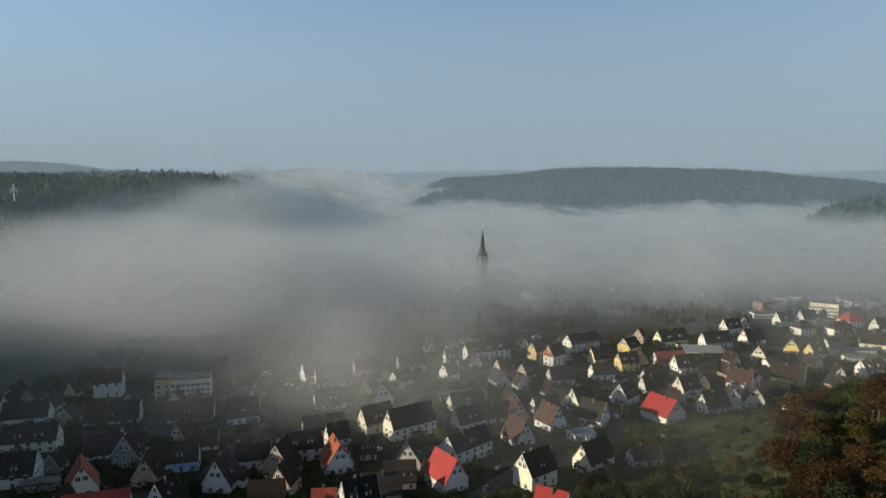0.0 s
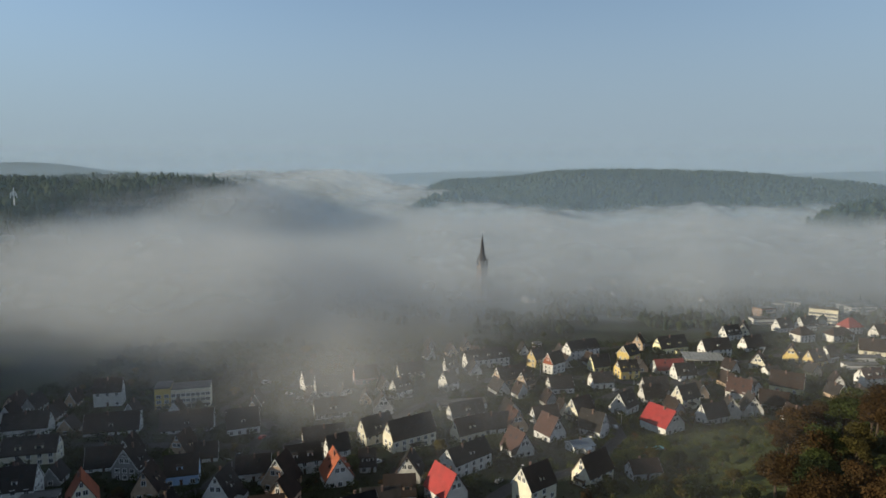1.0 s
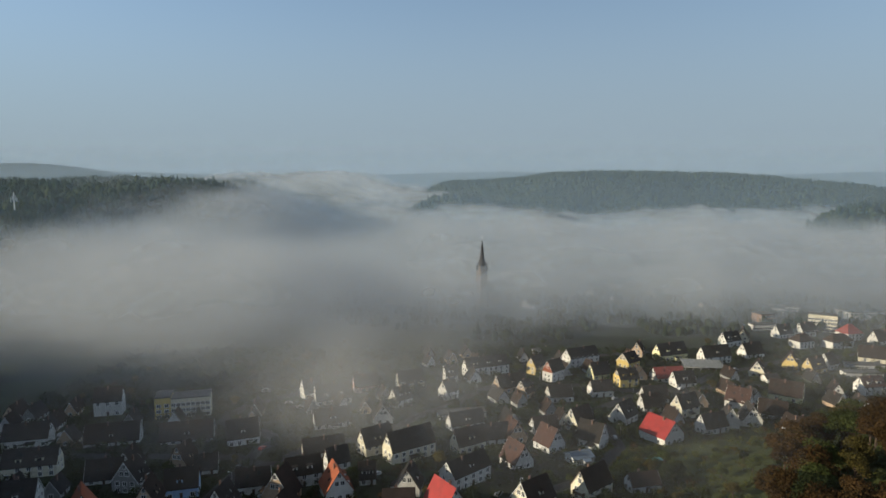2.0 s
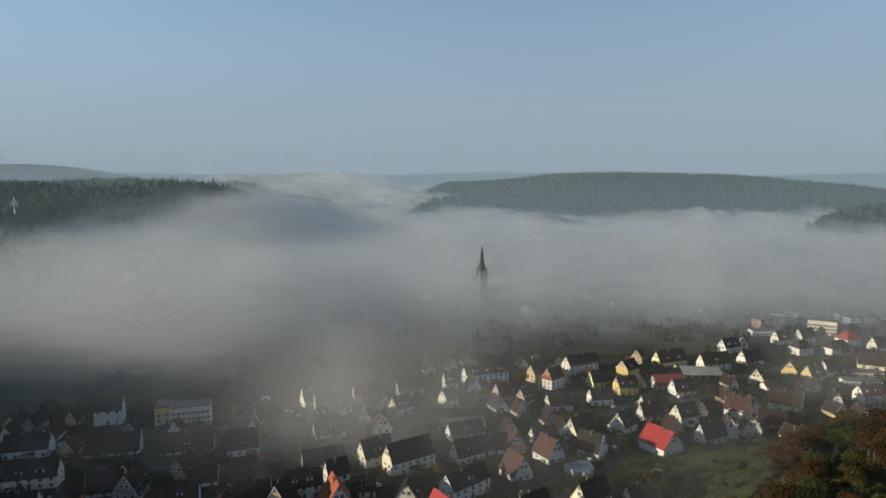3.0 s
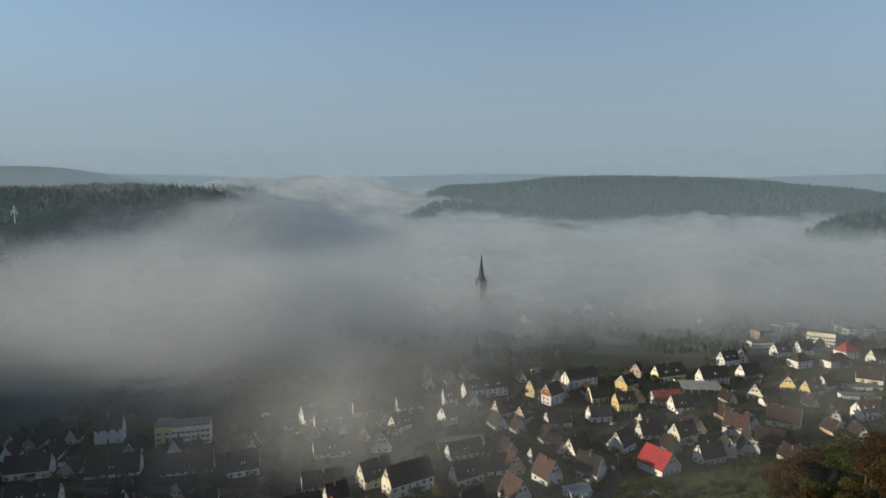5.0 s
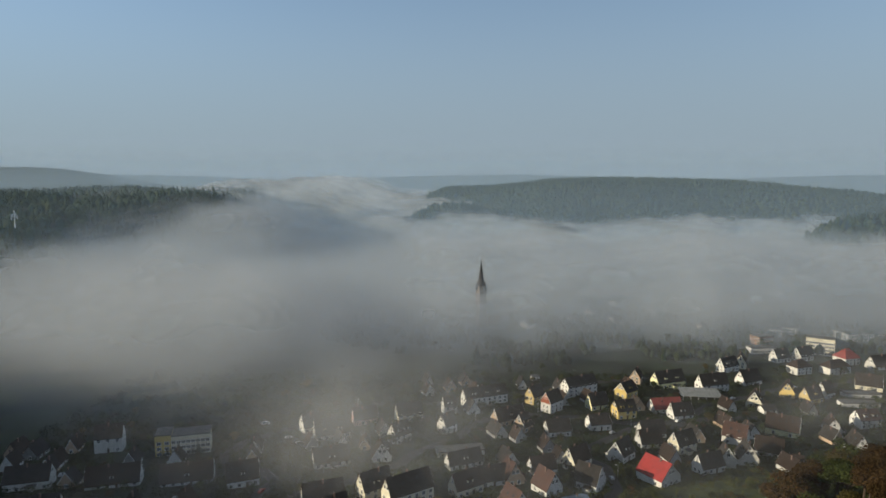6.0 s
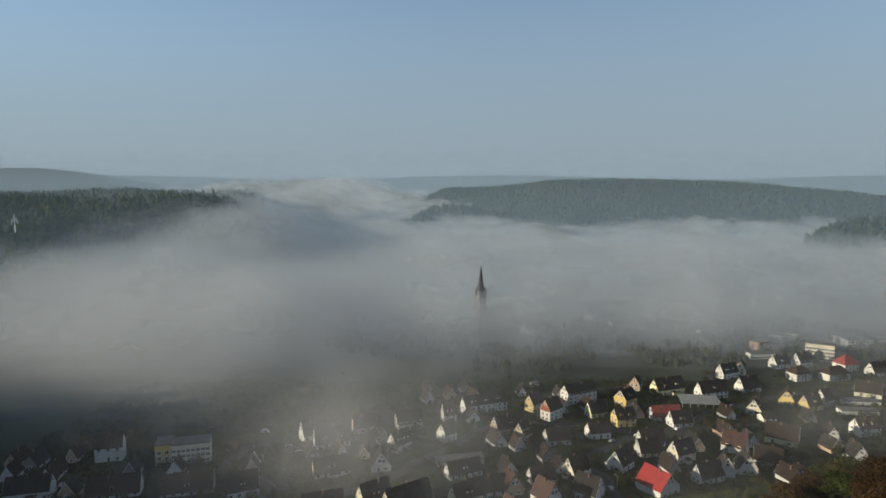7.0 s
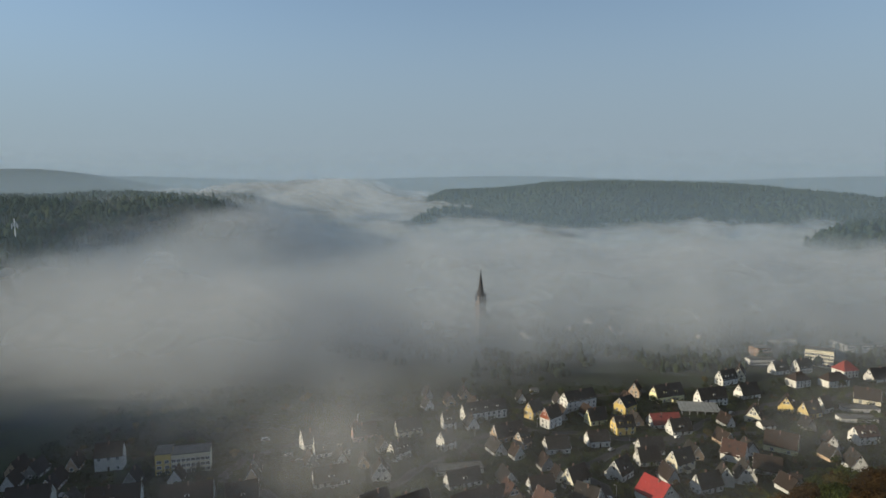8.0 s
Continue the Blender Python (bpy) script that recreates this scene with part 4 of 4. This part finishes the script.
house(-53.6, 395.4, 112, 11.5, 6.1, 2.8, 8.2, "pale", "brown", "plain")
house(138.1, 453.2, 106, 10.4, 8.6, 2.8, 8.4, "tan", "brown", "plain")
house(-57.5, 348.3, 114, 9.2, 6.4, 2.8, 8.0, "pale", "slate", "plain")
house(23.9, 442.8, 114, 10.5, 6.1, 2.8, 8.4, "grey", "brown", "plain")
house(83.8, 422.6, 110, 10.2, 7.7, 2.8, 8.4, "pale", "brown", "plain")
house(86.1, 450.0, 94, 12.4, 6.1, 2.8, 8.3, "pale", "slate", "plain")


# ---- the church in the fog
def church(x, y):
    top = empty("church", pose(x, y, hz(x, y), 0, 0, 30))
    tagged(top, "neo-gothic church with a slender slate spire rising from the fog", "church")
    shared("tower", boxes_mesh("tower", [(-4, 4, -4, 4, -2, 38), (-4.4, 4.4, -4.4, 4.4, 37.2, 38.2)], STONE), top, Matrix())
    v = [(5.0 * math.cos(math.pi / 4 * (i + 0.5)), 5.0 * math.sin(math.pi / 4 * (i + 0.5)), 43.5) for i in range(8)]
    v += [(2.7 * math.cos(math.pi / 4 * (i + 0.5)), 2.7 * math.sin(math.pi / 4 * (i + 0.5)), 50.0) for i in range(8)] + [(0, 0, 71)]
    f = [(i, (i + 1) % 8, 8 + (i + 1) % 8, 8 + i) for i in range(8)] + [(8 + i, 8 + (i + 1) % 8, 16) for i in range(8)]
    mesh_object("spire", v, f, SPIRE, top)
    for sx, sy in ((-1, -1), (1, -1), (1, 1), (-1, 1)):
        v = [(sx * 3.5 + dx, sy * 3.5 + dy, h) for h in (38, 42) for dx, dy in ((-.7, -.7), (.7, -.7), (.7, .7), (-.7, .7))] + [(sx * 3.5, sy * 3.5, 47.5)]
        f = [(0, 1, 5, 4), (1, 2, 6, 5), (2, 3, 7, 6), (3, 0, 4, 7), (4, 5, 8), (5, 6, 8), (6, 7, 8), (7, 4, 8)]
        mesh_object("pinnacle", v, f, SPIRE, top)
    v = [(3.4 * math.cos(math.pi / 4 * (i + 0.5)), 3.4 * math.sin(math.pi / 4 * (i + 0.5)), h) for h in (38, 43.5) for i in range(8)]
    mesh_object("belfry", v, [(i, (i + 1) % 8, 8 + (i + 1) % 8, 8 + i) for i in range(8)], STONE, top)
    shared("finial", boxes_mesh("finial", [(-0.1, 0.1, -0.1, 0.1, 70, 74), (-0.7, 0.7, -0.1, 0.1, 72.4, 72.7)], STEEL), top, Matrix())
    v = [(4, -8, -2), (34, -8, -2), (34, 8, -2), (4, 8, -2), (4, -8, 14), (34, -8, 14), (34, 8, 14), (4, 8, 14), (4, 0, 25), (34, 0, 25)]
    mesh_object("nave", v, [(0, 1, 5, 4), (2, 3, 7, 6), (3, 0, 4, 8, 7), (1, 2, 6, 9, 5)], STONE, top)
    for s in (-1, 1):
        v = [(3.6, s * 8.6, 13.3), (34.5, s * 8.6, 13.3), (34.5, 0, 25.1), (3.6, 0, 25.1)]
        v += [(p[0], p[1], p[2] + 0.3) for p in v]
        mesh_object("roof", v, [(0, 1, 2, 3), (4, 7, 6, 5), (0, 4, 5, 1), (1, 5, 6, 2), (2, 6, 7, 3), (3, 7, 4, 0)], SPIRE, top)


church(40.5, 645.0)


# ---- trees
def crown_quads(rng, lobes, count, leaf):
    """Many small leaf clumps on and in a handful of lobes."""
    v, f = [], []
    for (cx, cy, cz, r) in lobes:
        for _ in range(int(count * r * r)):
            d = Vector((rng.gauss(0, 1), rng.gauss(0, 1), rng.gauss(0, 1))).normalized()
            p = Vector((cx, cy, cz)) + Vector((d.x, d.y, d.z * 0.85)) * r * (0.55 + 0.5 * rng.random())
            nrm = (d + 0.9 * Vector((rng.uniform(-1, 1), rng.uniform(-1, 1), rng.uniform(-1, 1)))).normalized()
            u = nrm.orthogonal().normalized()
            w = nrm.cross(u)
            s = leaf * rng.uniform(0.6, 1.3)
            k = len(v)
            v += [p + u * s, p + w * s * 0.7, p - u * s * rng.uniform(0.6, 1.0), p - w * s * 0.8]
            f.append((k, k + 1, k + 2, k + 3))
    return v, f


def limb(v, f, p0, p1, r0, r1, sides=6):
    ax = (p1 - p0).normalized()
    u = ax.orthogonal().normalized()
    w = ax.cross(u)
    k = len(v)
    for p, r in ((p0, r0), (p1, r1)):
        for i in range(sides):
            a = 2 * math.pi * i / sides
            v.append(p + (u * math.cos(a) + w * math.sin(a)) * r)
    f += [(k + i, k + (i + 1) % sides, k + sides + (i + 1) % sides, k + sides + i) for i in range(sides)]


def tree_meshes(kind, seed):
    """Trunk and crown of a tree ten metres high."""
    rng = random.Random(seed)
    tv, tf = [], []
    if kind == "conifer":
        limb(tv, tf, Vector((0, 0, -0.5)), Vector((0, 0, 9)), 0.24, 0.05)
        lobes = []
        for k in range(9):
            z, r = 1.6 + 0.95 * k, 2.1 * (1 - k / 9.5)
            n = 5 if k < 6 else 2
            for i in range(n):
                a = 2 * math.pi * (i + 0.5 * (k % 2)) / n
                lobes.append((0.6 * r * math.cos(a), 0.6 * r * math.sin(a), z, 0.45 * r + 0.25))
        cv, cf = crown_quads(rng, lobes, 22, 0.34)
    else:
        limb(tv, tf, Vector((0, 0, -0.5)), Vector((0.15, 0.1, 3.4)), 0.30, 0.19)
        lobes = [(0.1, 0.0, 7.2, 2.3)]
        for i in range(7):
            a = 2 * math.pi * i / 7 + rng.uniform(-0.4, 0.4)
            q = Vector((2.2 * math.cos(a) * rng.uniform(0.7, 1.2), 2.2 * math.sin(a) * rng.uniform(0.7, 1.2), rng.uniform(3.9, 7.4)))
            limb(tv, tf, Vector((0.15, 0.1, rng.uniform(2.4, 3.3))), q, 0.13, 0.03, 5)
            lobes.append((q.x, q.y, q.z, rng.uniform(1.1, 1.9)))
        limb(tv, tf, Vector((0.15, 0.1, 3.3)), Vector((0.1, 0, 7.6)), 0.19, 0.04)
        cv, cf = crown_quads(rng, lobes, 150 if seed >= 100 else 40, 0.21 if seed >= 100 else 0.38)
    return (tv, tf), (cv, cf)


TREE_LABEL = {"green": "green leafy tree in a garden", "dark": "dark green leafy tree among the houses", "autumn": "tree with rust-brown autumn leaves",
              "yellow": "tree with yellowing autumn leaves", "conifer": "dark green conifer in a garden"}
PROTO = {}
for k, (key, leaf) in enumerate((("green", "green"), ("dark", "dark"), ("autumn", "autumn"), ("yellow", "yellow"), ("conifer", "dark"))):
    for q in range(2):
        (tv, tf), (cv, cf) = tree_meshes(key, 10 * k + q)
        trunk = bpy.data.meshes.new("trunk")
        trunk.from_pydata(tv, [], tf)
        trunk.materials.append(BARK)
        crown = bpy.data.meshes.new("crown")
        crown.from_pydata(cv, [], cf)
        crown.materials.append(LEAF[leaf])
        PROTO[key, q] = (trunk, crown)


for k, key in enumerate(("green", "dark", "autumn", "yellow")):
    for q in range(2):
        (tv, tf), (cv, cf) = tree_meshes("tall", 100 + 10 * k + q)
        trunk = bpy.data.meshes.new("trunk")
        trunk.from_pydata(tv, [], tf)
        trunk.materials.append(BARK)
        crown = bpy.data.meshes.new("crown")
        crown.from_pydata(cv, [], cf)
        crown.materials.append(LEAF[key])
        PROTO["tall " + key, q] = (trunk, crown)


def tree(x, y, key, height, spread, rng):
    trunk, crown = PROTO[("tall " if height > 12 else "") + key, rng.randrange(2)]
    s = height / 10.0
    top = empty("tree", pose(x, y, hz(x, y), 0, 0, rng.uniform(0, 360)) @ Matrix.Diagonal((s * spread, s * spread, s, 1)))
    tagged(top, TREE_LABEL[key], "tree", "trees of the village")
    shared("trunk", trunk, top, Matrix())
    shared("crown", crown, top, Matrix())


def blocked(x, y, gap):
    """Whether a spot lies on or beside a house or a street."""
    for ob, a, b in FOOTPRINTS:
        dx, dy = x - ob[0], y - ob[1]
        c, s = math.cos(radians(ob[2])), math.sin(radians(ob[2]))
        if abs(dx * c + dy * s) < a + gap and abs(dy * c - dx * s) < b + gap:
            return True
    return any(near_line(x, y, line) < 2.6 + gap * 0.5 for line in STREETS)


def near_line(x, y, line):
    best = 1e9
    for (x0, y0), (x1, y1) in zip(line, line[1:]):
        dx, dy = x1 - x0, y1 - y0
        t = min(max(((x - x0) * dx + (y - y0) * dy) / (dx * dx + dy * dy), 0), 1)
        best = min(best, math.hypot(x - x0 - t * dx, y - y0 - t * dy))
    return best


def plant_village():
    rng = random.Random(21)
    n = 0
    while n < 190:
        x, y = rng.uniform(-230, 380), rng.uniform(185, 500)
        if abs(x) > 0.75 * y + 15 or blocked(x, y, 2.2):
            continue
        if x > 110 and y < 300:
            continue
        key = rng.choices(("green", "dark", "autumn", "yellow", "conifer"), (4, 6, 1.5, 2, 2))[0]
        tree(x, y, key, rng.uniform(4.0, 8.5) if key != "conifer" else rng.uniform(6, 11), rng.uniform(0.9, 1.25), rng)
        n += 1


def plant_slope():
    """The wooded slope beside the village, with rust-brown and green trees."""
    rng = random.Random(8)
    n = 0
    while n < 108:
        x, y = rng.uniform(60, 300), rng.uniform(120, 292)
        brown = x > 84 + 0.72 * (y - 170)
        if abs(x) > 0.8 * y + 10 or y < 300 - 1.35 * x or blocked(x, y, 3):
            continue
        if not brown and (rng.random() < 0.55 or y > 285):
            continue
        key = rng.choices(("autumn", "green", "dark", "yellow"), (7, 1.2, 1.5, 1) if brown else (0.5, 5, 3, 2))[0]
        tree(x, y, key, rng.uniform(13, 20) if brown else rng.uniform(4, 8), rng.uniform(1.0, 1.35), rng)
        n += 1


def build_shrubs(name, label, count, seed, leaf, box, keep, size):
    """Hedges and bushes, too many to count."""
    rng = random.Random(seed)
    v, f = [], []
    n = 0
    while n < count:
        x, y = rng.uniform(box[0], box[1]), rng.uniform(box[2], box[3])
        if abs(x) > 0.76 * y + 20 or not keep(x, y) or blocked(x, y, 0.8):
            continue
        n += 1
        r = rng.uniform(0.45, 1.1) * size
        z = hz(x, y)
        qv, qf = crown_quads(rng, [(x, y, z + 0.6 * r, r), (x + r * rng.uniform(-1, 1), y + r * rng.uniform(-1, 1), z + 0.4 * r, 0.8 * r)], 14, 0.38)
        k = len(v)
        v += qv
        f += [tuple(k + i for i in q) for q in qf]
    ob = mesh_object(name, v, f, LEAF[leaf])
    tagged(ob, label, "shrubs", kind="stuff")


build_shrubs("garden_shrubs", "hedges and bushes of the gardens between the houses", 2200, 31, "dark", (-240, 380, 175, 500), lambda x, y: x < 100 or y > 300, 1.5)
build_shrubs("garden_trees", "dark green fruit trees and tall hedges crowding the gardens", 1700, 41, "dark", (-240, 380, 178, 480), lambda x, y: x < 100 or y > 300, 3.2)
build_shrubs("garden_bushes", "olive green bushes and small trees in the gardens", 420, 42, "green", (-240, 380, 178, 480), lambda x, y: x < 100 or y > 300, 2.6)
build_shrubs("garden_thickets", "browning bushes in the gardens", 160, 43, "autumn", (-240, 380, 178, 480), lambda x, y: x < 100 or y > 300, 2.4)
build_shrubs("slope_scrub", "bright green scrub and bramble on the slope", 800, 32, "scrub", (55, 240, 150, 310), lambda x, y: y > 270 - 1.3 * x and y < 312, 1.7)
build_shrubs("slope_bracken", "yellowing bracken on the slope", 350, 33, "yellow", (55, 240, 150, 310), lambda x, y: y > 270 - 1.3 * x and y < 312, 1.4)
plant_village()
plant_slope()


# ---- masts
def mast(x, y, base, height, label, arms):
    top = empty("radio_mast" if arms else "power_pole", pose(x, y, base, 0, 0, 20))
    tagged(top, label, "mast")
    r = 0.9 if arms else 0.7
    v = [(r * math.cos(a) * q, r * math.sin(a) * q, h) for h, q in ((-6, 1), (height, 0.45)) for a in (0, 1.05, 2.09, 3.14, 4.19, 5.24)]
    mesh_object("pole", v, [(i, (i + 1) % 6, 6 + (i + 1) % 6, 6 + i) for i in range(6)], FRAME, top)
    if arms:
        for dx, z0, z1 in ((-3.2, 0.66, 0.84), (3.0, 0.68, 0.82), (-1.5, 0.74, 0.88), (1.6, 0.74, 0.90)):
            me = boxes_mesh("antenna", [(dx - 0.35, dx + 0.35, -0.3, 0.3, z0 * height, z1 * height), (min(dx, 0), max(dx, 0), -0.12, 0.12, 0.77 * height, 0.77 * height + 0.25)], FRAME)
            shared("antenna", me, top, Matrix())


mast(-511.0, 756.0, hz(-511, 756), 36.0, "white lattice radio mast with panel antennas on the wooded hill", True)
for px, py, tip, tall in ((561, 1407, 66, 26), (858, 1692, 82, 24), (905, 1700, 78, 24), (1060, 1900, 108, 26), (1163, 2009, 108, 46), (1370, 2330, 137, 30)):
    mast(px, py, tip - tall, tall, "slender white power pole standing in the far woods", False)


# ---- a garden pool
def pool(x, y):
    top = empty("swimming_pool", pose(x, y, hz(x, y), 0, 0, 15))
    tagged(top, "small pale blue garden swimming pool", "pool")
    shared("rim", boxes_mesh("rim", [(-4.6, 4.6, -2.6, -2.2, -1, 0.5), (-4.6, 4.6, 2.2, 2.6, -1, 0.5), (-4.6, -4.2, -2.2, 2.2, -1, 0.5), (4.2, 4.6, -2.2, 2.2, -1, 0.5)], PAVING), top, Matrix())
    shared("water", boxes_mesh("water", [(-4.2, 4.2, -2.2, 2.2, -1, 0.35)], POOL), top, Matrix())


pool(95.6, 271.2)


# ---- parked cars
def car_meshes(van):
    """Body, glass and a wheel; the body is one shape with a tapered cabin."""
    long, tall = (2.6, 2.0) if van else (2.15, 1.45)
    belt = 1.15 if van else 0.92
    side = [(-long, 0.35), (-long, belt - 0.1), (-long * 0.93, belt), (-long * (0.9 if van else 0.72), tall), (long * (0.55 if van else 0.2), tall),
            (long * (0.72 if van else 0.48), belt), (long * 0.95, belt - 0.18), (long, belt - 0.4), (long, 0.35)]
    n = len(side)
    v = []
    for sy in (-1, 1):
        v += [(px, sy * (0.88 if pz < belt + 0.05 else 0.72), pz) for px, pz in side]
    f = [tuple(range(n - 1, -1, -1)), tuple(range(n, 2 * n))] + [(i, (i + 1) % n, n + (i + 1) % n, n + i) for i in range(n)]
    q0, q1, top = -long * (0.84 if van else 0.66), long * (0.5 if van else 0.3), tall - 0.1
    glass = [(q0, -0.90, belt + 0.04), (q1, -0.90, belt + 0.04), (q1 - 0.25, -0.75, top), (q0 + 0.15, -0.75, top)]
    glass += [(x, -y, z) for x, y, z in glass]
    glass += [(long * 0.74 if van else long * 0.47, sy * 0.7, belt + 0.03) for sy in (-1, 1)] + [(long * (0.57 if van else 0.23), sy * 0.62, top + 0.02) for sy in (1, -1)]
    glass = [(x + (0.03 if i > 7 else 0), y, z) for i, (x, y, z) in enumerate(glass)]
    gf = [(0, 1, 2, 3), (7, 6, 5, 4), (8, 9, 10, 11)]
    wv = [(0.31 * math.cos(math.pi * k / 5), sy, 0.31 + 0.31 * math.sin(math.pi * k / 5)) for sy in (-0.1, 0.1) for k in range(10)]
    wf = [tuple(range(9, -1, -1)), tuple(range(10, 20))] + [(k, (k + 1) % 10, 10 + (k + 1) % 10, 10 + k) for k in range(10)]
    return (v, f), (glass, gf), (wv, wf), long


PAINT = {"white": surface("white_car_paint", (0.72, 0.72, 0.72), (0.62, 0.62, 0.62), 0.4, 0.3, spec=0.5), "silver": surface("silver_car_paint", (0.42, 0.43, 0.45), (0.34, 0.35, 0.37), 0.4, 0.3, metal=0.5),
         "dark": surface("dark_car_paint", (0.03, 0.032, 0.038), (0.02, 0.022, 0.026), 0.4, 0.25, spec=0.5), "red": surface("red_car_paint", (0.34, 0.03, 0.025), (0.26, 0.024, 0.02), 0.4, 0.3, spec=0.5)}
TYRE = surface("tyre_rubber", (0.02, 0.02, 0.02), (0.014, 0.014, 0.014), 0.5, 0.85)


def raw_mesh(name, v, f, material):
    me = bpy.data.meshes.new(name)
    me.from_pydata(v, [], f)
    me.materials.append(material)
    return me


CAR_PARTS = {}
for van in (False, True):
    (v, f), (gv, gf), (wv, wf), long = car_meshes(van)
    CAR_PARTS[van] = {tint: raw_mesh("body", v, f, m) for tint, m in PAINT.items()}, raw_mesh("windows", gv, gf, GLASS), raw_mesh("wheel", wv, wf, TYRE), long


def car(x, y, turn, tint, van=False):
    bodies, glass, wheel, long = CAR_PARTS[van]
    on_road = min(near_line(x, y, line) for line in STREETS) < 2.0
    top = empty("van" if van else "car", pose(x, y, hz(x, y) + (0.12 if on_road else 0.02), 0, 0, turn))
    tagged(top, f"{tint} {'delivery van' if van else 'hatchback car'} parked beside the houses", "van" if van else "car", "parked cars")
    shared("body", bodies[tint], top, Matrix())
    shared("windows", glass, top, Matrix())
    for sx in (-0.62, 0.62):
        for sy in (-0.8, 0.8):
            shared("wheel", wheel, top, pose(sx * long, sy, 0))


car(-81.4, 349.4, 20, "white")
car(-109.6, 381.0, 15, "white", True)
car(-89.5, 357.8, 25, "white")
car(-121.0, 276.0, 5, "silver")
car(-117.5, 274.0, 5, "white")
car(-196.7, 303.5, 100, "white", True)
car(-191.0, 304.5, 100, "silver")
car(-27.0, 254.0, 30, "white")
car(-68.5, 230.0, 10, "silver")
car(88.5, 386.0, 70, "dark")
car(103.0, 366.0, 40, "silver")
car(121.0, 374.5, 10, "white")
car(22.0, 233.0, 50, "silver")
car(15.0, 212.8, 62, "dark")
car(85.0, 300.0, 92, "silver")
car(150.0, 386.0, 30, "white")
car(205.0, 431.0, 25, "silver")
car(262.0, 457.0, 5, "white")
car(-88.0, 262.0, 92, "dark")
car(-84.5, 285.0, 75, "red")


# ---- street lamps
def lamp_meshes():
    v, f = [], []
    limb(v, f, Vector((0, 0, -0.5)), Vector((0, 0, 6.4)), 0.09, 0.055, 8)
    limb(v, f, Vector((0, 0, 6.35)), Vector((0.9, 0, 6.8)), 0.05, 0.04, 6)
    return raw_mesh("pole", [tuple(p) for p in v], f, STEEL), boxes_mesh("lamp_head", [(0.75, 1.5, -0.14, 0.14, 6.72, 6.86)], FRAME)


LAMP_POLE, LAMP_HEAD = lamp_meshes()
for x, y, turn in ((-118.0, 279.5, -90), (-83.5, 240.0, 180), (-90.5, 297.0, 0), (-27.0, 312.0, -40), (22.0, 388.0, -40), (30.5, 234.5, -60), (88.5, 302.0, 180), (118.0, 379.0, -90),
                   (190.0, 397.0, -90), (231.5, 446.5, -50), (64.0, 404.0, -90), (-56.0, 412.0, -45)):
    lamp = empty("street_lamp", pose(x, y, hz(x, y), 0, 0, turn))
    tagged(lamp, "slim grey steel street lamp beside the street", "street lamp", "street lamps")
    shared("pole", LAMP_POLE, lamp, Matrix())
    shared("lamp_head", LAMP_HEAD, lamp, Matrix())
